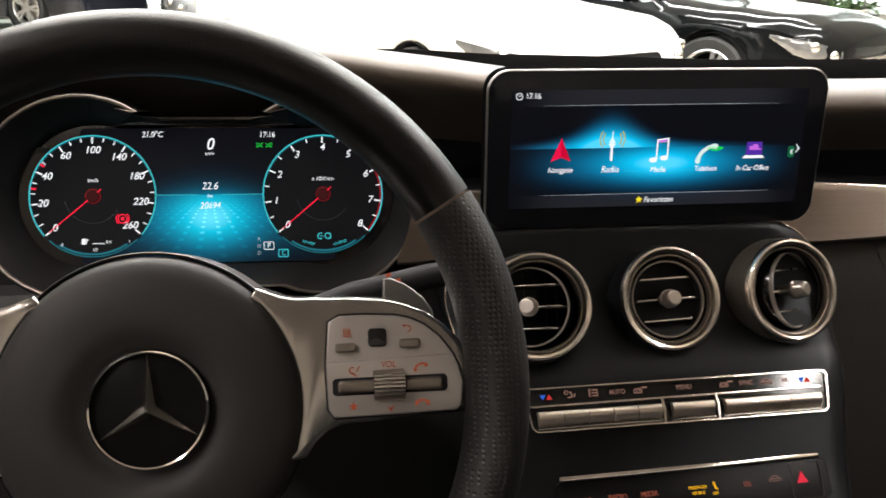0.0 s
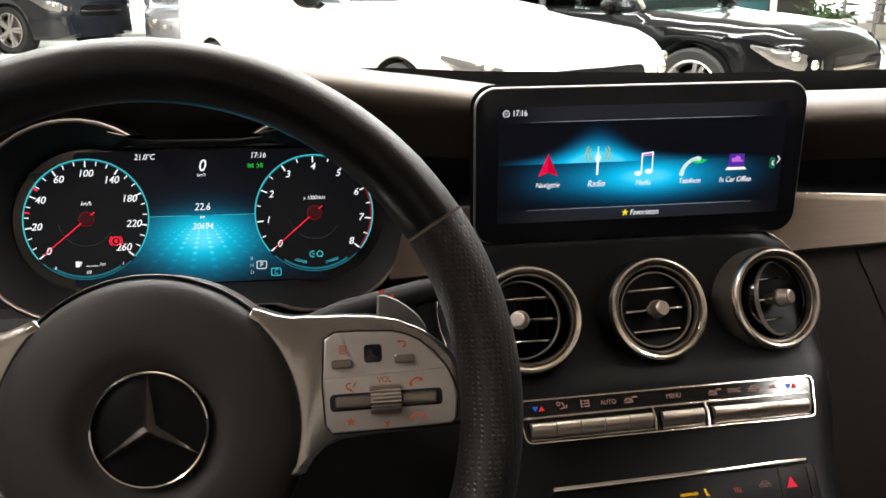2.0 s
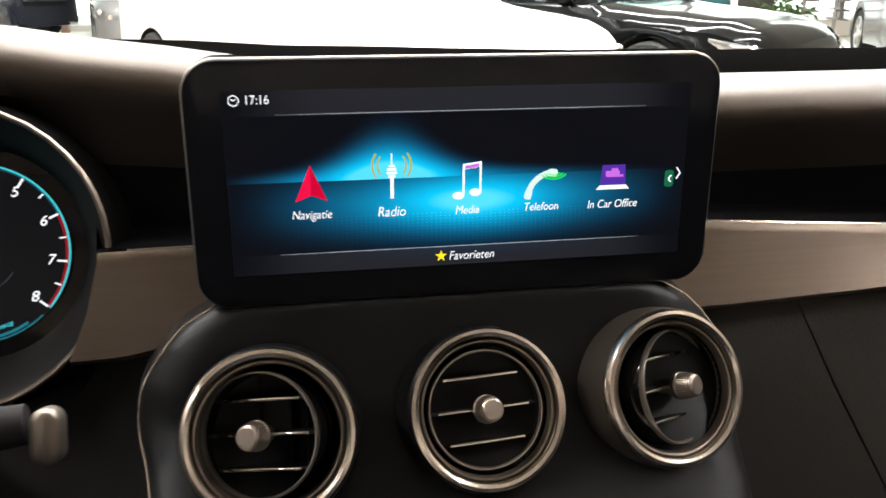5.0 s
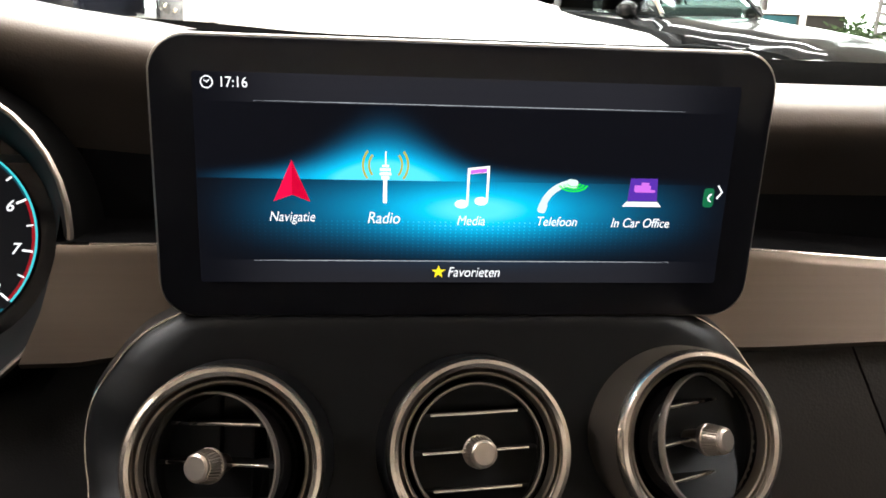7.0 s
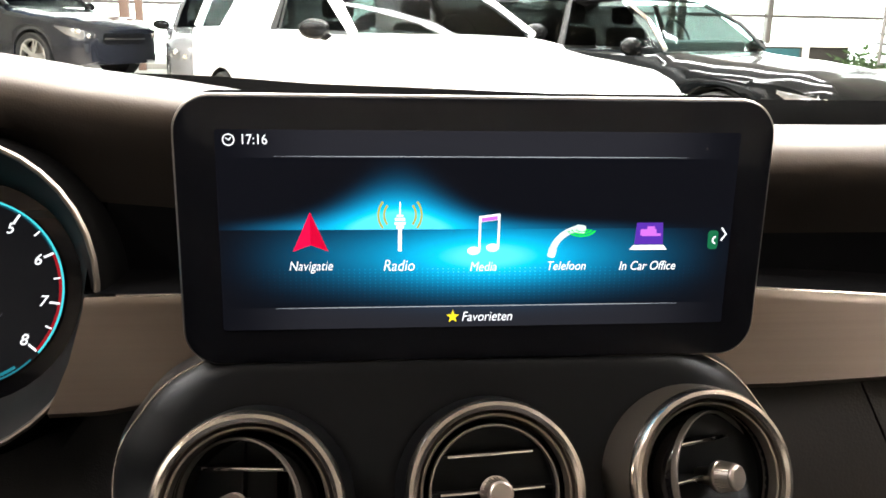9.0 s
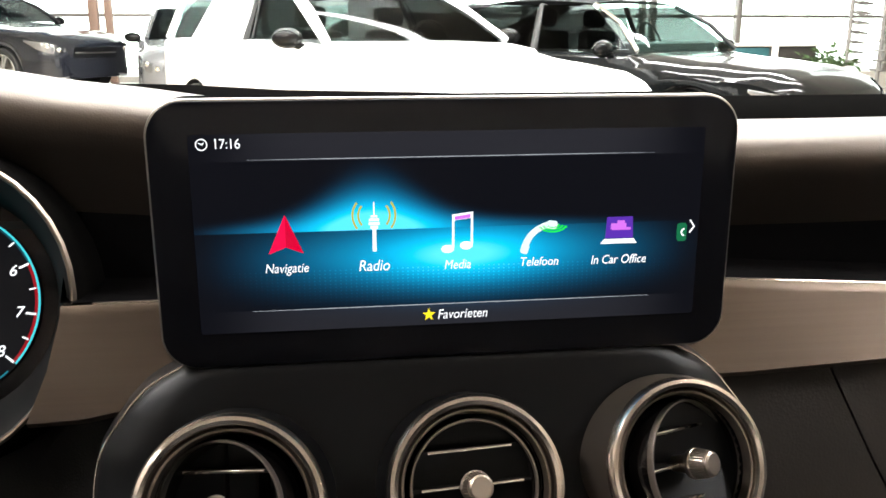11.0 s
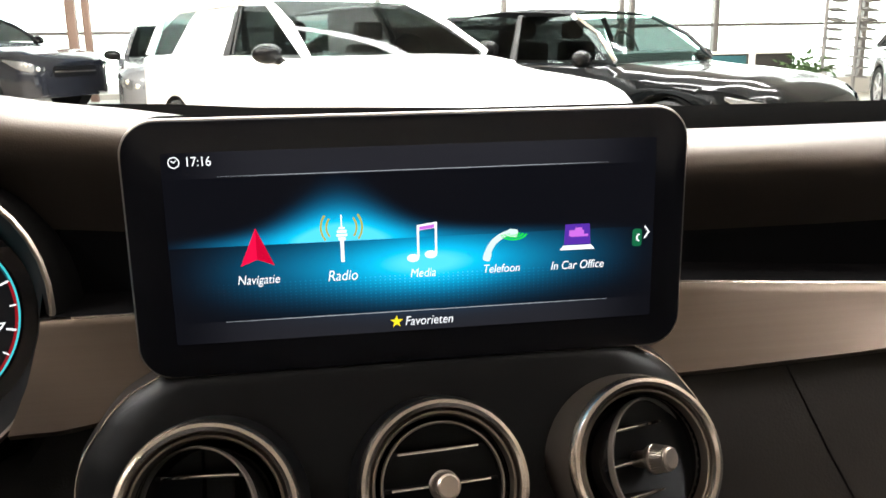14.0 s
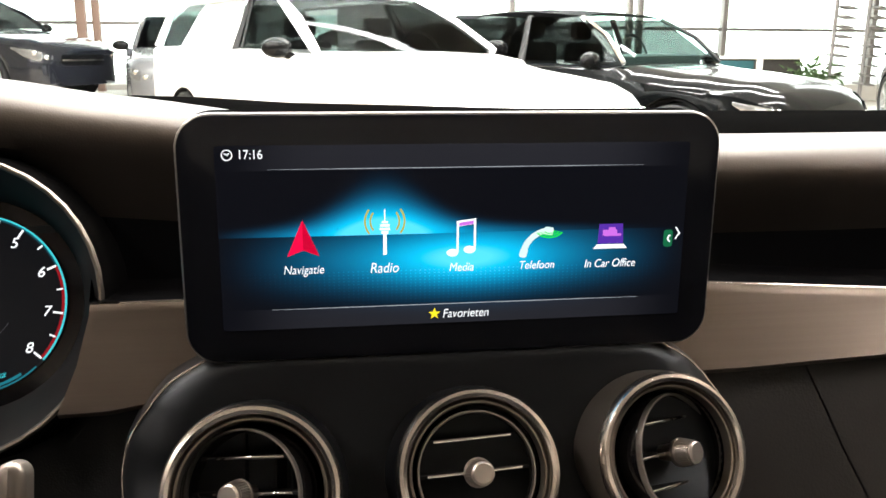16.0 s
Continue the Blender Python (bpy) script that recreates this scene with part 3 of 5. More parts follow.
words("speed_readout", "0", 0.0135, W, clus, 0.0005, 0.0410, -0.0034, bold=0.0001)
part("edge_line", quad(B(), -0.026, 0.0004, 0.034, 0.0004, -0.0037), CYAN, clus)
part("edge_line", quad(B(), 0.026, 0.0004, 0.034, 0.0004, -0.0037), CYAN, clus)
bm = B()
for s in (-1, 1):
    arc_band(bm, 0.0014, 0.0021, 90 if s < 0 else -90, 270 if s < 0 else 90, 0, 14, m=pose(s * 0.0014, 0, 0))
    for k in (-1, 0, 1):
        quad(bm, s * 0.0058, k * 0.0016, 0.0030, 0.0006, 0, s * k * 18)
part("light_symbol", bm, GREEN, clus, "green side light symbol", pose(0.0436, 0.0404, -0.0034) @ Matrix.Scale(0.85, 4))
for i, s in enumerate("RND"):
    words("gear_letter", s, 0.0042, W_DIM, clus, 0.0384, -0.0364 - 0.0057 * i, -0.0034, shear=0)
part("gear_box", band(B(), rrect(0.0082, 0.0066, 0.001, 2), rrect(0.0072, 0.0056, 0.0007, 2), 0, 0.0003, pose(0.0463, -0.0418, -0.0034)), W, clus)
words("gear_park", "P", 0.0056, W, clus, 0.0463, -0.0418, -0.0034, shear=0)
part("mode_box", band(B(), rrect(0.0082, 0.0066, 0.001, 2), rrect(0.0068, 0.0052, 0.0007, 2), 0, 0.0003, pose(0.0579, -0.0480, -0.0028)), CYAN, clus)
words("mode_letter", "C", 0.0056, CYAN, clus, 0.0579, -0.0480, -0.0028, shear=0)

# ---- touch screen ----
FRAME = surface("screen_edge_metal", (0.32, 0.30, 0.28), 0.30, metal=0.9, vary=0.08)
scr = thing("touch_screen", pose(0.2610, 0.609, 0.909, 90) @ Matrix.Diagonal((1.022, 1.03, 1.02, 1)), "wide freestanding touch screen showing a lit menu", "screen")
part("housing", plate(B(), rrect(0.2700, 0.1228, 0.017, 10), -0.020, -0.0040, 0.001, pose(-0.0008, -0.0008, 0)), MATT_BLACK, scr, "matt black housing")
part("bezel", plate(B(), rrect(0.2700, 0.1228, 0.017, 10), -0.0042, -0.0006, 0.0012, pose(-0.0008, -0.0008, 0)), FRAME, scr, "thin satin metal edge")
part("front_glass", plate(B(), rrect(0.2680, 0.1208, 0.016, 10), -0.003, 0.0, 0.0007, pose(-0.0008, -0.0008, 0)), GLASS_BLACK, scr, "black glass front")
part("mount", plate(B(), rrect(0.16, 0.085, 0.01), -0.075, -0.018, m=pose(0, -0.012, 0)), PLASTIC, scr)
part("picture", plate(B(), rrect(0.2350, 0.0905, 0.001, 2), 0.0, 0.0004, m=pose(0, 0.0003, 0)), SCREEN, scr, "lit dark blue menu picture")
Z = 0.0006


def at_screen(x, z):
    return x - 0.2618, z - 0.9105


words("clock_digits", "17:16", 0.0061, W, scr, *at_screen(0.1608, 0.9517), Z, shear=0.0)
bm = arc_band(B(), 0.00215, 0.0026, 0, 360, 0, 28)
quad(bm, -0.0005, 0.0004, 0.0016, 0.0004, 0, -30)
quad(bm, 0.0006, 0.0004, 0.0016, 0.0004, 0, 50)
part("clock_symbol", bm, W, scr, "", pose(*at_screen(0.1502, 0.9517), Z))
for z, w in ((0.9447, 0.186), (0.8757, 0.188)):
    part("rule", quad(B(), 0.0, z - 0.9105, w * 0.62, 0.00026, Z), W_DIM, scr)
    for k in range(6):
        for sd in (-1, 1):
            part("rule_end", quad(B(), sd * w * (0.31 + 0.0317 * (k + 0.5)), z - 0.9105, w * 0.0317, 0.00025 * (0.92 - k / 7), Z), W_DIM, scr)
for s, x, z, k, mt in (("Navigatie", 0.1840, 0.8953, 0.0062, W), ("Radio", 0.2235, 0.8951, 0.0074, W), ("Media", 0.2623, 0.8943, 0.0062, W), ("Telefoon", 0.3012, 0.8943, 0.0061, W), ("In Car Office", 0.3400, 0.8940, 0.0061, W), ("Favorieten", 0.2648, 0.8703, 0.0066, W)):
    words("menu_word", s, k, mt, scr, *at_screen(x, z), Z, shear=0.2, bold=-0.00004, narrow=0.85)
# red arrow
bm = flat(B(), [(-0.0078, -0.0088), (0, -0.0058), (0, 0.0092)], 0)
part("arrow_symbol", bm, glow("arrow_red", srgb(240, 10, 70), 0.9), scr, "red arrow symbol", pose(*at_screen(0.1841, 0.9110), Z))
bm = flat(B(), [(0.0078, -0.0088), (0, 0.0092), (0, -0.0058)], 0)
part("arrow_symbol", bm, glow("arrow_dark_red", srgb(205, 0, 50), 0.9), scr, "", pose(*at_screen(0.1841, 0.9110), Z))
# radio mast
bm = quad(B(), 0, -0.003, 0.0017, 0.011, 0)
for y, w, h in ((0.0044, 0.0050, 0.0012), (0.0062, 0.0046, 0.0012), (0.0027, 0.0034, 0.0014), (0.0078, 0.0030, 0.0010), (0.0112, 0.0006, 0.006)):
    quad(bm, 0, y, w, h, 0)
part("mast_symbol", bm, W, scr, "white radio mast symbol", pose(*at_screen(0.2240, 0.9105), Z))
bm = B()
for s in (0, 180):
    for r in (0.0066, 0.0092):
        arc_band(bm, r, r + 0.0010, s - 38, s + 38, 0, 16)
part("wave_symbol", bm, GOLD, scr, "", pose(*at_screen(0.2240, 0.9187), Z))
# note
bm = B()
for x, y in ((-0.0045, -0.0070), (0.0042, -0.0056)):
    flat(bm, [(x + 0.0030 * math.cos(2 * math.pi * i / 20), y + 0.0019 * math.sin(2 * math.pi * i / 20)) for i in range(20)], 0)
quad(bm, -0.0019, 0.0010, 0.0010, 0.0150, 0)
quad(bm, 0.0068, 0.0022, 0.0010, 0.0150, 0)
flat(bm, [(-0.0024, 0.0062), (0.0073, 0.0074), (0.0073, 0.0102), (-0.0024, 0.0090)], 0)
part("note_symbol", bm, W, scr, "white music note symbol", pose(*at_screen(0.2622, 0.9090), Z))
part("note_bar", flat(B(), [(-0.0012, 0.0066), (0.0060, 0.0075), (0.0060, 0.0092), (-0.0012, 0.0082)], 0.0004), LILAC, scr, "", pose(*at_screen(0.2622, 0.9090), Z))
# handset
bm = arc_band(B(), 0.0132, 0.0164, 96, 176, 0, 20, m=pose(0.0078, -0.0078, 0) @ Matrix.Diagonal((1, 0.86, 1, 1)))
flat(bm, rrect(0.0050, 0.0038, 0.0012, 3), 0, pose(0.0058, 0.0044, 0, 0, 0, -8))
flat(bm, rrect(0.0038, 0.0050, 0.0012, 3), 0, pose(-0.0070, -0.0066, 0, 0, 0, -14))
part("handset_symbol", bm, glow("handset_pale", srgb(215, 240, 235), 0.95), scr, "pale telephone symbol", pose(*at_screen(0.3012, 0.9075), Z))
bm = B()
for r in (0.0026, 0.0044, 0.0062):
    arc_band(bm, r, r + 0.0011, 200, 340, 0, 16)
part("signal_symbol", bm, GREEN, scr, "", pose(*at_screen(0.3075, 0.9125), Z) @ Matrix.Diagonal((1, 0.6, 1, 1)))
# laptop
part("laptop_lid", flat(B(), [(-0.0068, -0.0038), (0.0068, -0.0038), (0.0062, 0.0064), (-0.0062, 0.0064)], 0), PURPLE, scr, "purple laptop symbol", pose(*at_screen(0.3398, 0.9083), Z))
part("laptop_base", flat(B(), [(-0.0090, -0.0064), (0.0090, -0.0064), (0.0072, -0.0042), (-0.0072, -0.0042)], 0), W, scr, "", pose(*at_screen(0.3398, 0.9083), Z))
bm = quad(B(), -0.0006, 0.002, 0.0075, 0.0028, 0.0004)
quad(bm, 0.0008, 0.0008, 0.0090, 0.0012, 0.0004)
quad(bm, 0.0005, 0.0040, 0.0035, 0.0014, 0.0004)
part("laptop_mark", bm, LILAC, scr, "", pose(*at_screen(0.3398, 0.9083), Z))
part("app_tile", flat(B(), rrect(0.0048, 0.0088, 0.0014, 3), 0), glow("tile_green", srgb(20, 110, 70), 0.8), scr, "green app tile at the edge", pose(*at_screen(0.3708, 0.9064), Z))
bm = arc_band(B(), 0.0013, 0.0020, 100, 260, 0.0004, 14)
part("app_mark", bm, W, scr, "", pose(*at_screen(0.3722, 0.9064), Z))
bm = quad(B(), 0, 0.0014, 0.0040, 0.0007, 0.0006, -55)
quad(bm, 0, -0.0014, 0.0040, 0.0007, 0.0006, 55)
part("chevron", bm, W, scr, "", pose(*at_screen(0.3756, 0.9092), Z))
star = [((0.0032 if i % 2 == 0 else 0.0013) * math.cos(radians(90 + 36 * i)), (0.0032 if i % 2 == 0 else 0.0013) * math.sin(radians(90 + 36 * i))) for i in range(10)]
part("star_symbol", flat(B(), star, 0), YELLOW, scr, "yellow star symbol", pose(*at_screen(0.2488, 0.8706), Z))

# ---- centre console ----
console = thing("centre_console", pose(0, 0, 0), "satin black centre console with a bright edge line", "console")
ROWS_F = [(0.846, 0.640, 0.112), (0.8455, 0.614, 0.114), (0.8445, 0.607, 0.119), (0.837, 0.603, 0.134), (0.8285, 0.599, 0.1435), (0.8238, 0.597, 0.147), (0.8160, 0.594, 0.153), (0.8085, 0.591, 0.157), (0.7955, 0.586, 0.1595), (0.785, 0.579, 0.1585),
          (0.775, 0.570, 0.1555), (0.760, 0.5515, 0.152), (0.747, 0.5335, 0.1495), (0.7219, 0.514, 0.145), (0.685, 0.487, 0.136), (0.645, 0.456, 0.130), (0.57, 0.425, 0.125), (0.45, 0.405, 0.12)]
CX = 0.2540


def fascia_row(z, y, w):
    xs_ = [-1, -0.985, -0.95, -0.85, -0.6, -0.3, 0, 0.3, 0.6, 0.85, 0.95, 0.985, 1]
    w0 = w + 0.005
    mid = [(CX + (w0 if k < 0 else w) * k, y + 0.010 * max(0, (abs(k) - 0.85) / 0.15) ** 3, z) for k in xs_]
    side = max(y + 0.05, 0.66)
    return [(CX - w0 - 0.002, side, z), (CX - w0 - 0.002, y + 0.02, z)] + mid + [(CX + w + 0.002, y + 0.02, z), (CX + w + 0.002, side, z)]


def eased(rows, n=4):
    """Rows run through smoothly, n steps from each to the next."""
    out = []
    for i in range(len(rows) - 1):
        a, b, c, d = (rows[max(0, min(len(rows) - 1, k))] for k in (i - 1, i, i + 1, i + 2))
        for k in range(n):
            t = k / n
            out.append(tuple(0.5 * (2 * q + (r - p) * t + (2 * p - 5 * q + 4 * r - s) * t * t + (3 * q - p - 3 * r + s) * t ** 3) for p, q, r, s in zip(a, b, c, d)))
    return out + [rows[-1]]


ROWS_F = eased(ROWS_F)
part("fascia", loft(B(), [fascia_row(*r) for r in ROWS_F], False), FASCIA, console, "satin black curved fascia")
edge = [(CX - w - 0.005, y + 0.0095, z) for z, y, w in ROWS_F[44:6:-1]] + [(CX + w, y + 0.0095, z) for z, y, w in ROWS_F[7:36]]
part("edge_line", tube(B(), edge, 0.0006, 6), SATIN, console, "thin satin edge line")
part("tunnel", box(B(), CX - 0.12, CX + 0.12, -0.4, 0.415, 0.2, 0.56, bevel=0.02), PLASTIC, console)


def air_vent(cx, cy, cz, tilt, yaw, turn, label, collar=None):
    """A round vent: satin ring, black sleeve, and a barrel with vanes and a knob that is swivelled by turn."""
    v = thing("air_vent", pose(cx, cy, cz, 90 - tilt, 0, yaw) @ Matrix.Scale(1.075, 4), label, "air vent", "round vents above the climate keys")
    part("collar", lathe(B(), [(0.0420, -0.050), (0.0415, -0.030), (0.0402, -0.012), (0.0392, -0.005)], 64), collar or FASCIA, v, "dark tapering collar" if not collar else "satin metal tapering collar")
    part("ring", lathe(B(), [(0.0392, -0.0052), (0.0389, -0.0022), (0.0378, -0.0004), (0.0362, 0.0), (0.0346, -0.0008), (0.0337, -0.0030), (0.0335, -0.006)], 64), SATIN, v, "polished outer ring")
    part("inner_ring", lathe(B(), [(0.0335, -0.0052), (0.0328, -0.0032), (0.0318, -0.0034), (0.0311, -0.006), (0.0309, -0.012)], 64), COLLAR, v, "dark satin inner ring")
    part("sleeve", lathe(B(), [(0.0309, -0.008), (0.0316, -0.030), (0.0300, -0.050), (0.0001, -0.050)], 48), BOWL, v, "gloss black sleeve")
    barrel = new("barrel")
    barrel.parent = v
    barrel.matrix_basis = pose(0, 0, -0.021) @ pose(0, 0, 0, 0, turn, 0)
    part("hoop", lathe(B(), [(0.0272, 0.0125), (0.0276, 0.0142), (0.0284, 0.0142), (0.0287, 0.0120), (0.0280, 0.010), (0.0272, 0.0125)], 56), SPOKE, barrel, "thin metal hoop")
    part("ball", lathe(B(), [(0.0281, 0.0118), (0.0291, 0.0085), (0.0299, 0.004), (0.0303, -0.001), (0.0298, -0.008), (0.028, -0.014)], 48), BOWL, barrel, "gloss black ball shell")
    part("bowl", lathe(B(), [(0.0272, 0.0110), (0.0285, 0.004), (0.0280, -0.008), (0.024, -0.016), (0.0001, -0.018)], 40), BLACK, barrel)
    for y in (-0.0155, 0.0, 0.0155):
        w = math.sqrt(0.0278 ** 2 - y * y) - 0.001
        vane = part("vane", box(B(), -w, w, y - 0.0008, y + 0.0008, -0.010, 0.0096), BLACK, barrel)
        part("vane_edge", box(B(), -w * 0.86, w * 0.86, y - 0.0007, y + 0.0007, 0.0096, 0.0106, bevel=0.0003), CHROME, vane, "bright vane edge")
    for x in (-0.016, -0.008, 0.008, 0.016):
        w = math.sqrt(0.0278 ** 2 - x * x) - 0.001
        part("deflector", box(B(), x - 0.0005, x + 0.0005, -w, w, -0.014, -0.004), BLACK, barrel)
    knob = part("knob", lathe(B(), [(0.0036, 0.004), (0.0044, 0.012), (0.0064, 0.0134), (0.0069, 0.0146), (0.0069, 0.0158), (0.0060, 0.0164), (0.0050, 0.0228), (0.0054, 0.0232), (0.0053, 0.0242), (0.0044, 0.0250), (0.0001, 0.0251)], 40), KNURL, barrel, "small knurled metal knob")
    for i in range(30):
        a = 360 * i / 30
        part("ridge", box(B(), -0.0008, 0.0005, -0.00036, 0.00036, -0.0033, 0.0033, pose(0, 0, 0, 0, 0, a) @ pose(0.0058, 0, 0.0196, 0, -8.5, 0)), KNURL, knob, smooth=False)
    return v


air_vent(0.1552, 0.5525, 0.8022, 25.5, -2, -22, "round satin metal air vent swivelled outwards")
air_vent(0.2652, 0.5636, 0.7997, 26, 5, 0, "round satin metal air vent facing straight ahead")
air_vent(0.3672, 0.5649, 0.8018, 23.5, 10, 22, "round satin metal air vent swivelled away from the driver", COLLAR)

# ---- climate keys ----
clim = thing("climate_panel", pose(0.2637, 0.5238, 0.7467, 54, 0, 3.4) @ pose(0, 0, 0, 0, 0, -0.85) @ Matrix.Scale(1.045, 4), "climate control panel with a row of satin keys", "climate controls")
outer = [(-0.0045 + x * (1 + 1.3 * y), -0.0128 + y) for x, y in rrect(0.2300, 0.0310, 0.0050, 5)]
inner = inset(outer, 0.0010)
part("frame", band(B(), outer, inner, -0.003, 0.0022), SATIN, clim, "thin chrome frame")
part("panel", plate(B(), inner, -0.003, 0.0004), BOWL, clim, "gloss black key panel")
part("divider", tube(B(), [(-0.1170, -0.0102, 0.001), (-0.018, -0.0098, 0.001), (0.105, -0.0095, 0.001)], 0.0009, 6), SATIN, clim)
for x in (-0.0195, 0.0220):
    part("divider", tube(B(), [(x, -0.0100, 0.001), (x + 0.0012, -0.018, 0.001), (x, -0.0270, 0.001)], 0.0009, 6), SATIN, clim)


def key(x0, x1, parent):
    m = Matrix()
    pts = [(x0, -0.0246, 0.0004), (x0, -0.0238, 0.0018), (x0, -0.0222, 0.0036), (x0, -0.0206, 0.0048), (x0, -0.0190, 0.0055), (x0, -0.0174, 0.0057), (x0, -0.0160, 0.0054), (x0, -0.0148, 0.0044), (x0, -0.0140, 0.0026), (x0, -0.0138, 0.0006)]
    bm = loft(B(), [[(x, y, z) for _, y, z in pts] for x in (x0, x1)], True, (True, True))
    return part("key", bm, KEY_METAL, parent, "satin metal rocker key")


for a, b, n in ((-0.1130, -0.0215, 5), (-0.0140, 0.0185, 1), (0.0265, 0.1030, 3)):
    for i in range(n):
        key(a + (b - a) * i / n + 0.0003, a + (b - a) * (i + 1) / n - 0.0003, clim)
    part("key_lip", box(B(), a, b, -0.0262, -0.0253, 0, 0.003), SPOKE, clim)


def tri_mark(parent, x, y, up, mat, s=0.0022, z=0.0008):
    part("arrow_mark", flat(B(), [(-s, -s * 0.8 * up), (s, -s * 0.8 * up), (0, s * 0.9 * up)][:: 1 if up > 0 else -1], 0), mat, parent, "", pose(x, y, z))


BLUE_MARK = glow("mark_blue", srgb(40, 90, 200), 0.7)
RED_MARK = glow("mark_red", srgb(200, 40, 40), 0.7)
for x in (-0.1050, 0.0940):
    tri_mark(clim, x - 0.0023, -0.0040, -1, BLUE_MARK)
    tri_mark(clim, x + 0.0023, -0.0040, 1, RED_MARK)
words("key_word", "AUTO", 0.0049, MARK_ORANGE, clim, -0.0522, -0.0036, 0.0008, shear=0)
words("key_word", "MENU", 0.0049, MARK_ORANGE, clim, -0.0013, -0.0034, 0.0008, shear=0)
words("key_word", "SYNC", 0.0047, MARK_ORANGE, clim, 0.0473, -0.0034, 0.0008, shear=0)
words("key_word", "A/C", 0.0047, MARK_ORANGE, clim, 0.0792, -0.0034, 0.0008, shear=0)


def seat_mark(parent, x, y):
    bm = arc_band(B(), 0.0010, 0.0016, 0, 360, 0, 12, m=pose(-0.0022, 0.0018, 0))
    quad(bm, 0.0014, 0.0008, 0.0009, 0.0040, 0, 20)
    quad(bm, 0.0004, -0.0016, 0.0034, 0.0008, 0, 10)
    quad(bm, 0.0036, -0.0006, 0.0008, 0.0028, 0, -20)
    part("seat_mark", bm, MARK_ORANGE, parent, "", pose(x, y, 0.0008))


def vent_mark(parent, x, y):
    bm = quad(B(), -0.0024, 0, 0.0010, 0.0058, 0)
    for k in (-0.002, 0, 0.002):
        quad(bm, 0.0010, k, 0.0036, 0.0009, 0)
    quad(bm, 0.0032, 0, 0.0007, 0.0050, 0)
    part("fan_mark", bm, MARK_ORANGE, parent, "", pose(x, y, 0.0008))


def heat_mark(parent, x, y):
    bm = arc_band(B(), 0.0028, 0.0034, 20, 160, 0, 14, m=pose(-0.001, -0.002, 0))
    quad(bm, -0.001, -0.0018, 0.0060, 0.0007, 0)
    for k in (-0.002, 0, 0.002):
        quad(bm, k, 0.0, 0.0006, 0.0036, 0, 20)
    quad(bm, 0.0044, 0.0018, 0.0040, 0.0012, 0)
    part("screen_heat_mark", bm, MARK_ORANGE, parent, "", pose(x, y, 0.0008))


def car_mark(parent, x, y, mat=None):
    bm = arc_band(B(), 0.0016, 0.0022, 0, 180, 0, 12, m=pose(0, 0.0002, 0) @ Matrix.Diagonal((1.5, 1, 1, 1)))
    quad(bm, 0, 0.0, 0.0092, 0.0007, 0)
    quad(bm, 0, -0.0016, 0.0060, 0.0006, 0)
    quad(bm, -0.0044, -0.0008, 0.0006, 0.0020, 0)
    quad(bm, 0.0044, -0.0008, 0.0006, 0.0020, 0)
    part("car_mark", bm, mat or MARK_ORANGE, parent, "", pose(x, y, 0.0008))


seat_mark(clim, -0.0877, -0.0034)
vent_mark(clim, -0.0703, -0.0030)
heat_mark(clim, -0.0360, -0.0034)
heat_mark(clim, 0.0305, -0.0034)
car_mark(clim, 0.0633, -0.0034)

# ---- audio keys ----
KEY_LIT = glow("key_word_light", srgb(175, 95, 75), 0.7)
KEY_BLACK = surface("gloss_key_black", (0.0065, 0.0064, 0.0066), 0.30, vary=0.2, spec=0.07)
audio = thing("audio_panel", pose(0.2650, 0.4880, 0.6955, 54, 0, 3.4) @ pose(0, 0, 0, 0, 0, -0.4) @ Matrix.Scale(1.03, 4), "gloss black audio key panel with a chrome strip", "audio controls")
part("panel", plate(B(), rrect(0.206, 0.034, 0.004, 4), -0.004, 0.0008, 0.0008, pose(-0.0035, -0.0185, 0)), KEY_BLACK, audio)
part("chrome_strip", box(B(), -0.1045, 0.0935, -0.0012, 0.0022, -0.001, 0.0030, bevel=0.0009), CHROME, audio, "bright chrome strip")
part("hazard_key", band(B(), rrect(0.024, 0.026, 0.003, 3), rrect(0.0234, 0.0254, 0.0027, 3), 0.0008, 0.0014, pose(0.0805, -0.0160, 0)), PLASTIC_GREY, audio)
part("hazard_mark", flat(B(), [(-0.0044, -0.0036), (0.0044, -0.0036), (0, 0.0044)], 0), glow("hazard_red", srgb(235, 45, 70), 0.9), audio, "red hazard triangle", pose(0.0775, -0.0140, 0.0012))
for s, x in (("RADIO", -0.0635), ("MEDIA", -0.0400), ("TEL", 0.0345)):
    words("key_word", s, 0.0050, KEY_LIT, audio, x, -0.0150, 0.0010, shear=0)
words("key_word", "NAVI", 0.0050, KEY_LIT, audio, -0.0880, -0.0150, 0.0010, shear=0)
car_mark(audio, 0.0565, -0.0130)
words("warning_word", "PASSENGER", 0.0030, AMBER, audio, -0.0035, -0.0138, 0.0010, shear=0)
words("warning_word", "AIR BAG", 0.0030, AMBER, audio, -0.0035, -0.0176, 0.0010, shear=0)
words("warning_word", "OFF", 0.0028, AMBER, audio, 0.0095, -0.0190, 0.0010, shear=0)
bm = arc_band(B(), 0.0001, 0.0014, 0, 360, 0, 12, m=pose(0, 0.0036, 0))
quad(bm, 0.0008, 0.0006, 0.0022, 0.0044, 0, 15)
quad(bm, 0.0022, -0.0026, 0.0040, 0.0016, 0, -15)
part("airbag_mark", bm, AMBER, audio, "amber seat symbol", pose(0.0090, -0.0140, 0.0010) @ Matrix.Scale(0.62, 4))

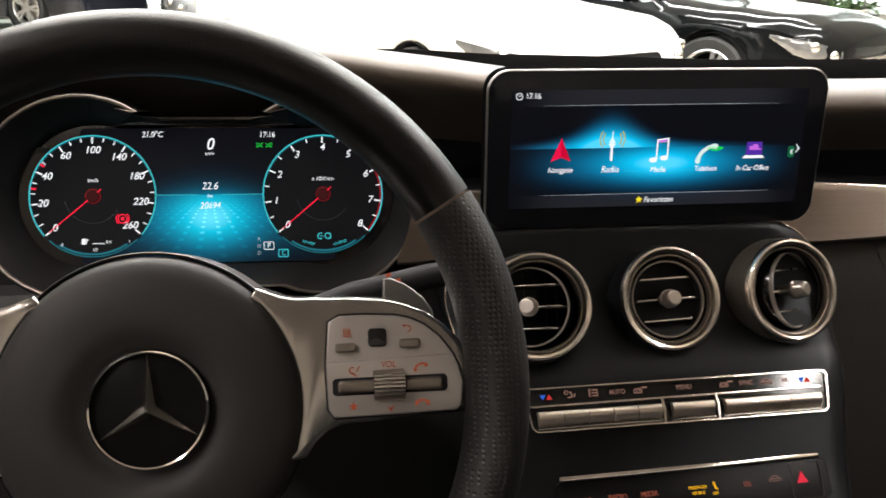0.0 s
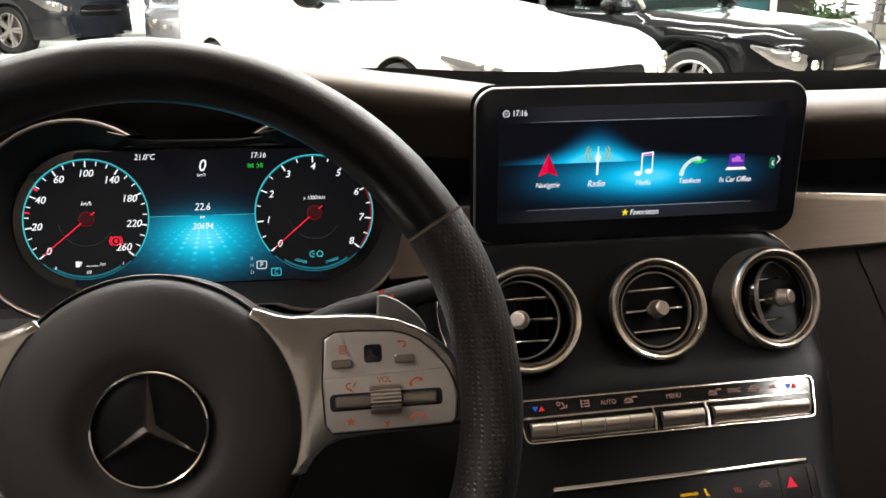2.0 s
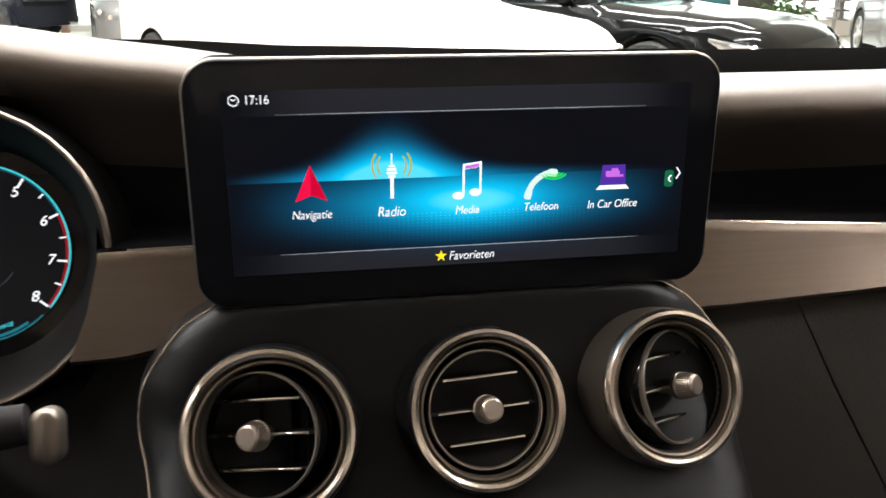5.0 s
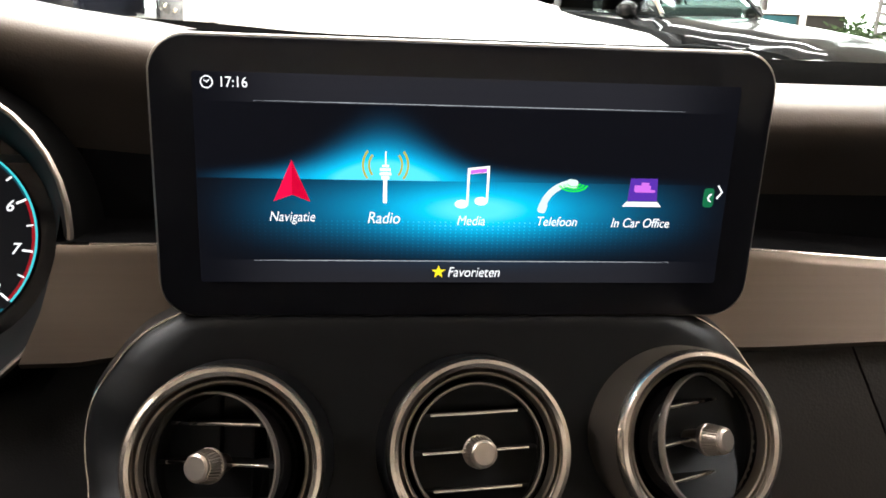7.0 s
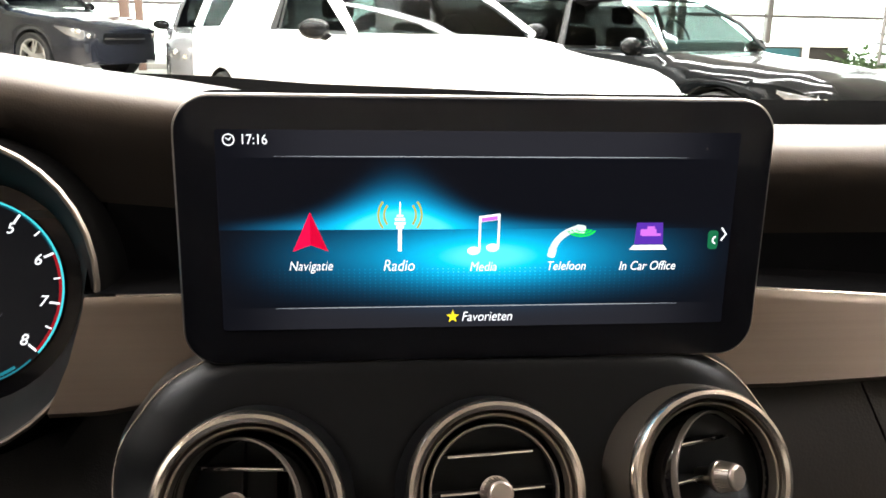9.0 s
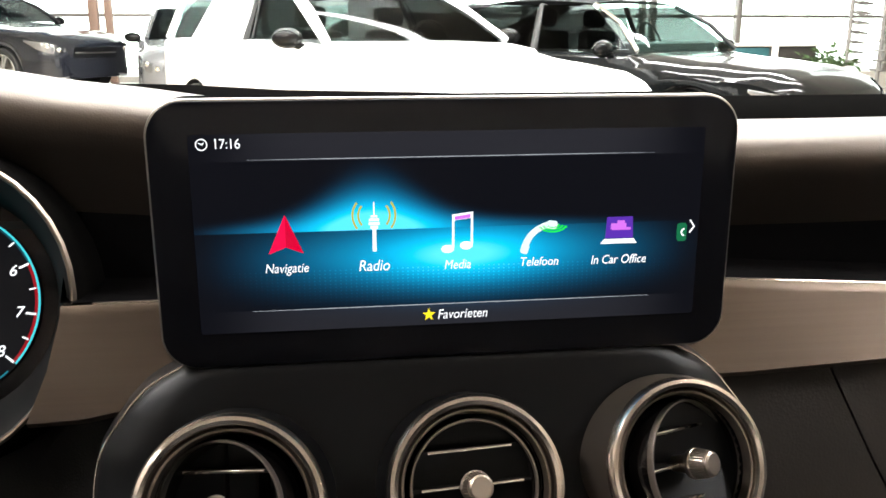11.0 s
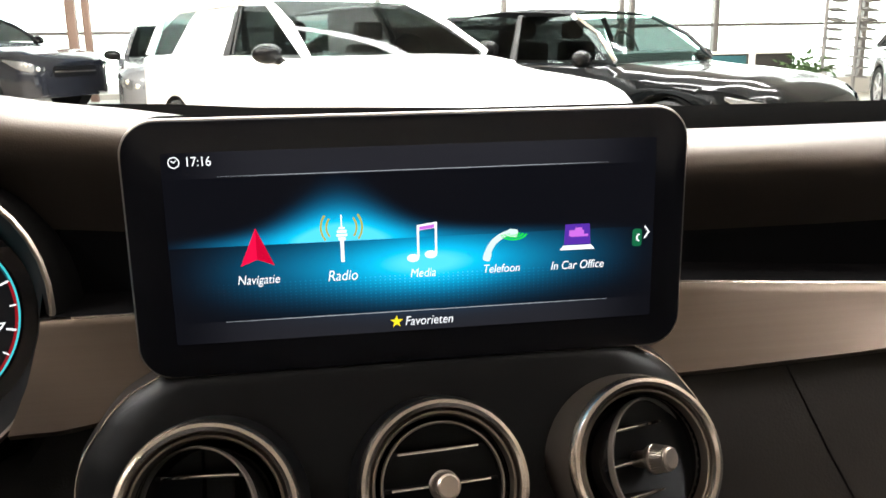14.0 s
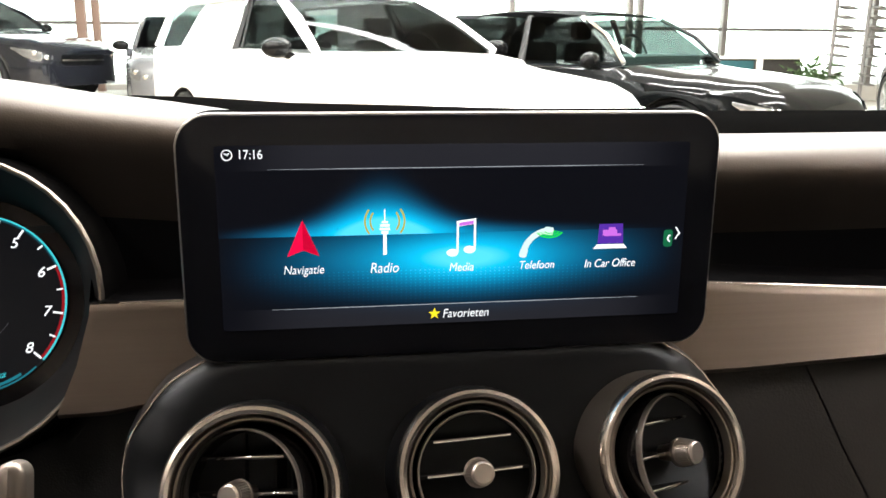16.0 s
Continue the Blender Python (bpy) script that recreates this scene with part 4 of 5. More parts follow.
# ---- steering wheel ----
wheel = thing("steering_wheel", pose(-0.0852, 0.3448, 0.8470, 70) @ Matrix.Scale(1.038, 4), "black leather steering wheel with silver spokes", "steering wheel")


def rim_piece(a0, a1, mat, label, n=60, grow=1.0):
    """A stretch of the rim between two angles, thicker where it is gripped."""
    rings = []
    for i in range(n + 1):
        a = radians(a0 + (a1 - a0) * i / n)
        c = Vector((0.1635 * math.cos(a), 0.1665 * math.sin(a) + 0.001, -0.006))
        o = Vector((math.cos(a), math.sin(a), 0))
        rings.append([c + o * 0.0150 * grow * math.cos(b) + Vector((0, 0, 1)) * 0.0185 * grow * math.sin(b) for b in [2 * math.pi * k / 28 for k in range(28)]])
    full = a1 - a0 >= 360
    return part("rim", loft(B(), rings, True, (not full, not full)), mat, wheel, label)


def perforated():
    m, t, p = base_mat("perforated_leather")
    p.inputs["Base Color"].default_value = (0.0095, 0.0086, 0.0084, 1)
    p.inputs["Roughness"].default_value = 0.5
    tc = t.nodes.new("ShaderNodeTexCoord")
    vo = t.nodes.new("ShaderNodeTexVoronoi")
    vo.inputs["Scale"].default_value = 400
    vo.inputs["Randomness"].default_value = 0.25
    t.links.new(tc.outputs["Object"], vo.inputs["Vector"])
    hole = Sock(t, vo.outputs["Distance"]).op("SMOOTH_MIN", 0.42, 0.08)
    b = t.nodes.new("ShaderNodeBump")
    b.inputs["Strength"].default_value, b.inputs["Distance"].default_value = 0.6, 0.0016
    t.links.new(hole.s, b.inputs["Height"])
    t.links.new(b.outputs[0], p.inputs["Normal"])
    return m


rim_piece(31.5, 148.5, LEATHER_BLACK, "smooth black leather rim")
rim_piece(-40, 31, perforated(), "perforated black leather grip", 40, 1.03)
rim_piece(149, 220, perforated(), "perforated black leather grip", 40, 1.03)
rim_piece(220.5, 319.5, LEATHER_BLACK, "smooth black leather rim")
HUB_MAT = surface("airbag_cover", (0.026, 0.024, 0.024), 0.55, vary=0.15, scale=20, bump=0.12, bump_scale=700, spec=0.18)
part("hub_cover", lathe(B(), [(0.0001, -0.0040), (0.0278, -0.0040), (0.0295, -0.0036), (0.0318, -0.0016), (0.0345, 0.0004), (0.0385, 0.0018), (0.0435, 0.0022), (0.0530, 0.0012), (0.0620, -0.0010), (0.0675, -0.0040), (0.0708, -0.0080), (0.0722, -0.0140), (0.0724, -0.040)], 72, pose(0.0, -0.004, 0)), HUB_MAT, wheel, "domed dark grey airbag cover")
part("hub_ring", lathe(B(), [(0.0725, -0.0140), (0.0730, -0.0120), (0.0737, -0.0116), (0.0742, -0.0130), (0.0744, -0.040)], 72, pose(0.0, -0.004, 0)), COLLAR_DARK, wheel, "dark hub surround")
emblem = new("emblem")
emblem.parent = wheel
emblem.matrix_basis = pose(0.0014, -0.0022, 0.0016)
tagged(emblem, "chrome ring badge with three arms")
part("disc", lathe(B(), [(0.0001, -0.003), (0.0262, -0.003), (0.0275, -0.0038)], 48), KEY_BLACK, emblem)
part("ring", lathe(B(), [(0.0254, -0.0025), (0.0257, -0.0004), (0.0264, 0.0), (0.0270, -0.0006), (0.0273, -0.0028), (0.0254, -0.0025)], 72), CHROME, emblem)
for a in (90, 210, 330):
    bm = B()
    m = pose(0, 0, 0, 0, 0, a)
    tip, l, r, top, back = [bm.verts.new(m @ Vector(p)) for p in ((0.0258, 0, -0.0012), (0.0018, 0.0029, -0.0026), (0.0018, -0.0029, -0.0026), (0.0, 0, 0.0032), (-0.001, 0, -0.0026))]
    for f in ((tip, l, top), (tip, top, r), (l, back, top), (back, r, top), (tip, r, back, l)):
        bm.faces.new(f)
    part("arm", bm, SATIN, emblem, smooth=False)

SP = [(0.0685 * math.cos(radians(a)), 0.0685 * math.sin(radians(a)) - 0.004) for a in range(48, -25, -6)]
SP += [(0.0715, -0.0300), (0.0765, -0.0225), (0.0820, -0.0180), (0.0890, -0.0155), (0.110, -0.0140), (0.1500, -0.0122), (0.1535, -0.0060), (0.1538, 0.0028), (0.1510, 0.014), (0.1456, 0.0235), (0.1380, 0.0312), (0.1296, 0.0372), (0.1190, 0.0415), (0.1077, 0.0440), (0.0920, 0.0452), (0.0835, 0.0453), (0.0760, 0.0458), (0.0680, 0.0458), (0.0615, 0.0470), (0.0560, 0.0492), (0.0500, 0.0515)]
PN = [(0.0815, -0.0075), (0.0850, -0.0122), (0.115, -0.0120), (0.1430, -0.0113), (0.1462, -0.0085), (0.1476, 0.0033), (0.1455, 0.0115), (0.1423, 0.0180), (0.1365, 0.0255), (0.1292, 0.0316), (0.1225, 0.0348), (0.1156, 0.0366), (0.0995, 0.0375), (0.0881, 0.0374), (0.0825, 0.0340), (0.0808, 0.012)]


def below(pts, y0):
    """The part of a closed outline that lies below a slightly rising line."""
    f = [y - (y0 + 0.03 * (abs(x) - 0.08)) for x, y in pts]
    out = []
    for i, p in enumerate(pts):
        q, a, b = pts[i - 1], f[i - 1], f[i]
        if (a < 0) != (b < 0):
            k = a / (a - b)
            out.append((q[0] + (p[0] - q[0]) * k, q[1] + (p[1] - q[1]) * k))
        if b < 0:
            out.append(p)
    return out


def panel_marks(parent, s):
    """The orange lit signs round the keys of one control panel."""
    def put(bm, x, y, z):
        part("key_mark", bm, ORANGE, parent, "", pose(s * x, y, z))
    bm = band(B(), rrect(0.0032, 0.0040, 0.0004, 2), rrect(0.0026, 0.0034, 0.0002, 2), 0, 0.0003)
    for k in (-0.0009, 0, 0.0009):
        quad(bm, 0, k, 0.0020, 0.0004, 0)
    put(bm, 0.0919, 0.0285, -0.0050)
    bm = arc_band(B(), 0.0012, 0.0017, -90, 90, 0, 10)
    quad(bm, -0.0008, 0.00145, 0.0020, 0.0005, 0)
    flat(bm, [(-0.0012, 0.0005), (-0.0012, 0.0024), (-0.0026, 0.00145)][::-1], 0)
    put(bm, 0.1209, 0.0293, -0.0050)
    bm = arc_band(B(), 0.0011, 0.0017, 60, 300, 0, 12)
    quad(bm, 0.0006, -0.0020, 0.0030, 0.0006, 0, -35)
    quad(bm, 0.0026, 0.0006, 0.0005, 0.0030, 0, -30)
    put(bm, 0.0941, 0.0108, -0.0034)
    for x, y, turn in ((0.1265, 0.0116, 22), (0.1267, -0.0055, 0)):
        bm = arc_band(B(), 0.0020, 0.0031, 25, 155, 0, 14, m=pose(0, -0.0012, 0, 0, 0, turn) @ Matrix.Diagonal((1.15, 0.8, 1, 1)))
        for sd in (-1, 1):
            c = pose(0, -0.0012, 0, 0, 0, turn) @ Vector((sd * 0.0028, 0.0004, 0))
            quad(bm, c.x, c.y, 0.0015, 0.0016, 0, turn)
        put(bm, x, y, -0.0034)
    st = [((0.0022 if i % 2 == 0 else 0.0010) * math.cos(radians(90 + 36 * i)), (0.0022 if i % 2 == 0 else 0.0010) * math.sin(radians(90 + 36 * i))) for i in range(10)]
    put(flat(B(), st, 0), 0.0941, -0.0062, -0.0034)
    put(flat(B(), [(-0.0016, 0.0012), (0.0002, -0.0016), (0.0018, 0.0016), (0.0002, 0.0002)], 0), 0.1115, -0.0080, -0.0034)


for s in (1, -1):
    sp = SP if s > 0 else [(-x, y) for x, y in SP[::-1]]
    pn = PN if s > 0 else [(-x, y) for x, y in PN[::-1]]
    spoke = part("spoke", plate(B(), sp, -0.034, -0.0065, 0.0030), SPOKE_DARK, wheel, "dark polished metal spoke")
    part("panel_gap", plate(B(), pn, -0.008, -0.0060), BLACK, spoke)
    face = inset(pn, 0.0009)
    part("control_panel", plate(B(), face, -0.008, -0.0052, 0.0006), PANEL_GREY, spoke, "grey control panel with small keys")
    part("lower_panel", plate(B(), below(face, 0.0150), -0.0056, -0.0036, 0.0010), PANEL_GREY, spoke, "raised lower half of the panel")
    for x, y in ((0.0912, 0.0215), (0.1216, 0.0225)):
        part("button", plate(B(), rrect(0.0100, 0.0042, 0.0012, 3), -0.006, -0.0028, 0.0008, pose(s * x, y, 0)), COLLAR, spoke, "small dark satin key")
    part("touch_pad", plate(B(), rrect(0.0088, 0.0088, 0.0018, 4), -0.006, -0.0046, 0.0004, pose(s * 0.1063, 0.0257, 0)), PIANO, spoke, "square gloss black touch pad")
    part("rocker_well", plate(B(), rrect(0.0545, 0.0082, 0.0022, 4), -0.006, -0.0034, m=pose(s * 0.1118, 0.0032, 0)), BLACK, spoke)
    for x in (0.0960, 0.1275):
        part("rocker", plate(B(), rrect(0.0178, 0.0058, 0.0014, 3), -0.006, -0.0012, 0.0014, pose(s * x, 0.0032, 0)), COLLAR, spoke, "dark satin rocker key")
    roller = part("roller", tube(B(), [(s * 0.1112 - 0.0074, 0.0032, -0.0043), (s * 0.1112 + 0.0074, 0.0032, -0.0043)], 0.0066, 32), SPOKE_DARK, spoke, "ribbed metal roller")
    for k in range(24):
        part("rib", box(B(), -0.0072, 0.0072, -0.00035, 0.00035, 0.0062, 0.0074, pose(s * 0.1112, 0.0032, -0.0043, 360 * k / 24)), KNURL, roller, smooth=False)
    panel_marks(spoke, s)
    if s > 0:
        words("key_word", "VOL", 0.0042, ORANGE, spoke, 0.1112, 0.0128, -0.0034, shear=0)
    pad = [(0.1110, 0.0300), (0.1180, 0.0300), (0.1390, 0.0290), (0.1376, 0.0360), (0.1337, 0.0418), (0.1285, 0.0465), (0.1234, 0.0502), (0.1160, 0.0535), (0.1120, 0.0528)]
    pad = pad if s > 0 else [(-x, y) for x, y in pad[::-1]]
    part("shift_paddle", plate(B(), pad, -0.054, -0.050, 0.0012), SHIFT_GREY, wheel, "grey shift paddle")
part("lower_spoke", box(B(), -0.025, 0.025, -0.155, -0.06, -0.035, -0.016, bevel=0.006), PLASTIC, wheel)

column_ = thing("steering_column", pose(-0.0852, 0.3448, 0.8463, 70), "black steering column shroud with a stalk", "steering column")
part("shroud", lathe(B(), [(0.040, -0.040), (0.055, -0.07), (0.060, -0.16), (0.062, -0.30)], 40, pose(0, -0.008, 0)), BLACK, column_)
bm = tube(B(), [(0.03, 0.020, -0.095), (0.10, 0.045, -0.108), (0.150, 0.056, -0.117), (0.163, 0.057, -0.118)], [0.010, 0.009, 0.008, 0.007], 12)
part("stalk", bm, BLACK, column_, "black column stalk")
part("stalk_end", plate(B(), rrect(0.0105, 0.020, 0.005, 5), -0.0050, 0.0050, 0.003, pose(0.1700, 0.0525, -0.116)), COLLAR, column_, "silver stalk end")
bm = B()
for i, (x, y, w) in enumerate(((0.122, 0.0575, 0.006), (0.126, 0.0535, 0.012), (0.121, 0.0495, 0.008), (0.125, 0.0455, 0.007))):
    quad(bm, x, y, w * 0.6, 0.0022, -0.1015, 20)
part("stalk_marks", bm, ORANGE, column_, "orange lit marks")

# ---- cars in the showroom ----
TYRE = surface("tyre_rubber", (0.018, 0.018, 0.018), 0.8, vary=0.2)
RIM = surface("alloy_rim", (0.55, 0.54, 0.53), 0.3, metal=0.9, vary=0.06)
RIM_DARK = surface("dark_alloy_rim", (0.12, 0.12, 0.125), 0.3, metal=0.8, vary=0.08)
WELL = surface("wheel_well", (0.008, 0.008, 0.008), 0.9)
CAR_GLASS = clear("tinted_car_glass", (0.10, 0.11, 0.108), 0.006, 0.08)
CAR_GLASS_CLEAR = clear("green_car_glass", (0.62, 0.82, 0.78), 0.01, 0.15)
LENS = surface("lamp_lens", (0.20, 0.20, 0.205), 0.08, metal=0.6, vary=0.3, scale=25, coat=1.0)
MIRROR_CAP = surface("black_mirror_cap", (0.006, 0.006, 0.0062), 0.16, vary=0.2, spec=0.14)
SEAT = surface("car_seat", (0.06, 0.055, 0.05), 0.6, vary=0.15)


def paint(name, colour, rough=0.22, coat=0.5):
    return surface(name, colour, rough, vary=0.03, scale=2, coat=coat, rough_vary=0.02, spec=0.5 if coat else 0.22)


def curve(x, pts):
    """Smooth interpolation through (x, value) pairs in falling x."""
    for (x0, v0), (x1, v1) in zip(pts, pts[1:]):
        if x >= x1:
            k = smooth01((x0 - x) / (x0 - x1)) * 0.5 + 0.5 * max(0, min(1, (x0 - x) / (x0 - x1)))
            return v0 + (v1 - v0) * k
    return pts[-1][1]


def car(m, mat, label, height=1.44, belt=0.99, hood=0.93, length=4.6, base=2.8, width=1.80, top="hard", rim=RIM, glass=None, pillar=None, spokes=5, quarter=False, rake=-1.28, cowl=-0.50, bx=-1.55, roof_end=None, tail_base=None):
    """A parked car. Local x runs forward from the front axle, y to its left."""
    c = thing("parked_car", m, label, "car", "cars parked in the showroom")
    glass = glass or CAR_GLASS
    nose, tail, hw, R, zc = 0.86, 0.86 - length, width / 2, 0.325, 0.325
    hz = [(nose, hood - 0.26), (nose - 0.05, hood - 0.19), (nose - 0.16, hood - 0.12), (0.45, hood - 0.055), (0.0, hood - 0.01), (cowl - 0.05, belt - 0.01), (-1.2, belt), (-base, belt + 0.03), (tail + 0.35, belt + 0.02), (tail + 0.08, belt - 0.05), (tail, belt - 0.3)]
    hwid = [(nose, hw * 0.60), (nose - 0.06, hw * 0.78), (nose - 0.22, hw * 0.92), (0.35, hw * 0.985), (-0.3, hw), (-base, hw), (tail + 0.35, hw * 0.95), (tail + 0.06, hw * 0.85), (tail, hw * 0.75)]
    rings = []
    N = 84
    for i in range(N + 1):
        x = nose + (tail - nose) * i / N
        zt, w = curve(x, hz), curve(x, hwid)
        zb = 0.20 + 0.16 * max(0, (x - 0.62) / 0.24) ** 2 * 0.4
        for xw in (0.0, -base):
            if abs(x - xw) < R + 0.035:
                zb = max(zb, zc + math.sqrt((R + 0.035) ** 2 - (x - xw) ** 2))
        zs = zt - 0.075 if x > -0.5 else zt - 0.02
        zs = max(zs, zb + 0.02)
        mid = zb + (zs - zb) * 0.55
        half = [(0, min(zb, 0.22) + 0.0), (w * 0.72, min(zb, 0.22)), (w * 0.74, zb), (w * 0.975, zb), (w * 0.995, zb + (mid - zb) * 0.25), (w * 1.0, mid), (w * 0.985, zs - 0.02), (w * 0.955, zs), (w * 0.88, zs + (zt - zs) * 0.6), (w * 0.62, zt), (w * 0.3, zt + 0.012), (0, zt + 0.016)]
        ring = [(x, y, z) for y, z in half] + [(x, -y, z) for y, z in half[-2:0:-1]]
        rings.append(ring)
    body = part("body", loft(B(), rings, True, (True, True)), mat, c, angle=40)
    # greenhouse
    zr = height
    wb, ws = (cowl, hw * 0.86, belt), (rake, hw * 0.66, zr - 0.05)
    rb, rt = (tail_base or -base - 0.55, hw * 0.80, belt + 0.02), (roof_end or -base + 0.25, hw * 0.64, zr - 0.04)
    roof_m = mat if top == "hard" else FABRIC
    rows = []
    for k in range(13):
        f = k / 12
        x = ws[0] + (rt[0] - ws[0]) * f
        z = zr - 0.05 + 0.05 * math.sin(math.pi * min(1, f * 0.9 + 0.05))
        w = ws[1] + (rt[1] - ws[1]) * f + 0.02 * math.sin(math.pi * f)
        rows.append([(x, w * j / 6, z - 0.035 * (abs(j) / 6) ** 3) for j in range(-6, 7)])
    bm = loft(B(), rows, False)
    bmesh.ops.solidify(bm, geom=bm.faces[:], thickness=0.03)
    part("roof", bm, roof_m, c, "black fabric roof" if top == "soft" else "")
    for s in (-1, 1):
        a0, a1 = Vector((wb[0], s * wb[1], wb[2])), Vector((ws[0], s * (ws[1] + 0.005), ws[2] - 0.03))
        mid = (a0 + a1) / 2 + Vector((0.04, s * 0.01, 0.03))
        part("a_pillar", tube(B(), [a0, mid, a1], 0.018 if pillar else 0.032, 8), (pillar if s < 0 else PLASTIC) if pillar else mat, c)
        c0, c1 = Vector((rb[0], s * rb[1], rb[2])), Vector((rt[0], s * rt[1], rt[2] - 0.02))
        cm = (c0 + c1) / 2 + Vector((-0.02, s * 0.02, 0.04))
        if top == "soft":
            bm = loft(B(), [[c0 + Vector((-0.1, 0, 0)), c0 + Vector((0.45, s * 0.02, 0))], [cm + Vector((-0.05, 0, 0.02)), cm + Vector((0.32, s * 0.02, 0))], [c1 + Vector((-0.03, 0, 0)), c1 + Vector((0.32, s * 0.005, 0.005))]], False)
            bmesh.ops.solidify(bm, geom=bm.faces[:], thickness=0.03)
            part("roof_side", bm, FABRIC, c)
        else:
            part("c_pillar", tube(B(), [c0, cm, c1], [0.05, 0.05, 0.045] if quarter else [0.11, 0.08, 0.06], 8, flat=0.5), mat, c)
        part("b_pillar", tube(B(), [(bx + 0.05, s * hw * 0.885, belt), (bx, s * (ws[1] + 0.02), zr - 0.07)], 0.035, 6, flat=0.6), PLASTIC, c)
        g = [(wb[0] - 0.06, belt + 0.01), (ws[0] + 0.0, zr - 0.085), (rt[0] - 0.05, zr - 0.085), (rb[0] + 0.25, belt + 0.02)]
        def side(x, z):
            f = (z - belt) / (zr - belt)
            return s * (hw * 0.875 + (ws[1] + 0.012 - hw * 0.875) * f)
        front_g = [g[0], g[1], (bx + 0.02, zr - 0.075), (bx + 0.06, belt + 0.01)]
        rear_g = [(bx, belt + 0.01), (bx - 0.04, zr - 0.075), g[2], g[3]]
        if quarter:
            # Sheet in body paint over the rear door window, stands for glare on its glass.
            door = [(bx + 0.02, belt), (bx - 0.06, zr - 0.06), (bx - 0.80, zr - 0.06), (bx - 0.90, zr - 0.14), (bx - 1.10, belt)]
            bm = B()
            bm.faces.new([bm.verts.new((x, side(x, z) * 1.004, z)) for x, z in door])
            bmesh.ops.solidify(bm, geom=bm.faces[:], thickness=0.02)
            part("rear_door_glare", bm, mat, c, smooth=False)
            rear_g = [(bx - 1.08, belt + 0.03), (bx - 0.88, zr - 0.14), (tail_base + 0.24, zr - 0.13), (tail_base + 0.10, belt + 0.02)]
            part("divider_bar", tube(B(), [(bx + 0.16, side(0, belt) * 1.003, belt + 0.01), (bx + 0.06, side(0, zr - 0.08) * 1.003, zr - 0.08)], 0.012, 6), PLASTIC, c)
        for quad_ in (front_g, rear_g):
            bm = B()
            bm.faces.new([bm.verts.new((x, side(x, z), z)) for x, z in quad_])
            bmesh.ops.solidify(bm, geom=bm.faces[:], thickness=0.004)
            part("side_window", bm, CAR_GLASS_CLEAR if quarter and quad_ is rear_g else glass, c, smooth=False)
        arch = [(g[0][0] + 0.03, side(0, belt + 0.01) * 1.005, belt + 0.01), (g[1][0] + 0.05, side(0, zr - 0.1) * 1.01, zr - 0.075), (bx, side(0, zr - 0.08) * 1.015, zr - 0.05), (g[2][0], side(0, zr - 0.08) * 1.01, zr - 0.075), (g[3][0], side(0, belt + 0.02) * 1.005, belt + 0.015)]
        if top == "hard":
            part("window_frame", tube(B(), arch, 0.016, 6), mat, c)
        # mirror
        mir = new("wing_mirror")
        mir.parent = c
        mir.matrix_basis = pose(cowl - 0.18, s * (hw + 0.06), belt + 0.02)
        bm = B()
        bmesh.ops.create_uvsphere(bm, u_segments=16, v_segments=10, radius=1, matrix=Matrix.Diagonal((0.060, 0.115, 0.068, 1)))
        part("mirror_cap", bm, MIRROR_CAP, mir, "dark mirror cap")
        part("mirror_foot", tube(B(), [(0.0, -s * 0.03, -0.03), (0.03, -s * 0.14, -0.075)], [0.03, 0.022], 8), MIRROR_CAP, mir)
        # lamps
        lamp = B()
        lx = [(nose - 0.03, hw * 0.60), (nose - 0.11, hw * 0.80), (nose - 0.24, hw * 0.915), (nose - 0.42, hw * 0.965)]
        top_z = [curve(x, hz) - k for (x, _), k in zip(lx, (0.075, 0.085, 0.105, 0.125))]
        thick = [0.10, 0.125, 0.105, 0.02]
        loft(lamp, [[(x + 0.012, s * (y + 0.012), tz), (x + 0.022, s * (y + 0.022), tz - th / 2), (x + 0.012, s * (y + 0.018), tz - th)] for (x, y), tz, th in zip(lx, top_z, thick)], False)
        hl = part("headlamp", lamp, LENS, c, "clear wraparound headlamp")
        for k, (x, y) in enumerate(((nose - 0.055, hw * 0.70), (nose - 0.14, hw * 0.83))):
            bm = B()
            bmesh.ops.create_uvsphere(bm, u_segments=12, v_segments=8, radius=0.038, matrix=pose(x + 0.008, s * (y + 0.008), curve(x, hz) - 0.13))
            part("projector", bm, CHROME, hl)
    for name, row0, row1 in (("windscreen", wb, ws), ("rear_window", rb, rt)):
        bm = loft(B(), [[(row0[0] + (row1[0] - row0[0]) * f + (0.05 if name == "windscreen" else -0.05) * (1 - (j / 5) ** 2) * (1 - 0.3 * f), (row0[1] + (row1[1] - row0[1]) * f) * j / 5, row0[2] + (row1[2] - row0[2]) * f + 0.03 * math.sin(math.pi * f)) for j in range(-5, 6)] for f in [k / 6 for k in range(7)]], False)
        part(name, bm, CAR_GLASS_CLEAR if (name == "windscreen" and top == "soft") else glass, c)
    # grille and bumper
    part("grille", plate(B(), rrect(hw * 0.95, 0.17, 0.06, 5), 0, 0.03, 0.01, pose(nose - 0.025, 0, hood - 0.36, 90, 0, 90)), PIANO, c, "dark front grille")
    part("grille_bar", box(B(), nose - 0.01, nose + 0.015, -hw * 0.45, hw * 0.45, hood - 0.375, hood - 0.35, bevel=0.006), CHROME, c)
    part("intake", plate(B(), rrect(hw * 1.2, 0.13, 0.05, 5), 0, 0.02, 0.008, pose(nose - 0.03, 0, 0.33, 90, 0, 90)), BLACK, c)
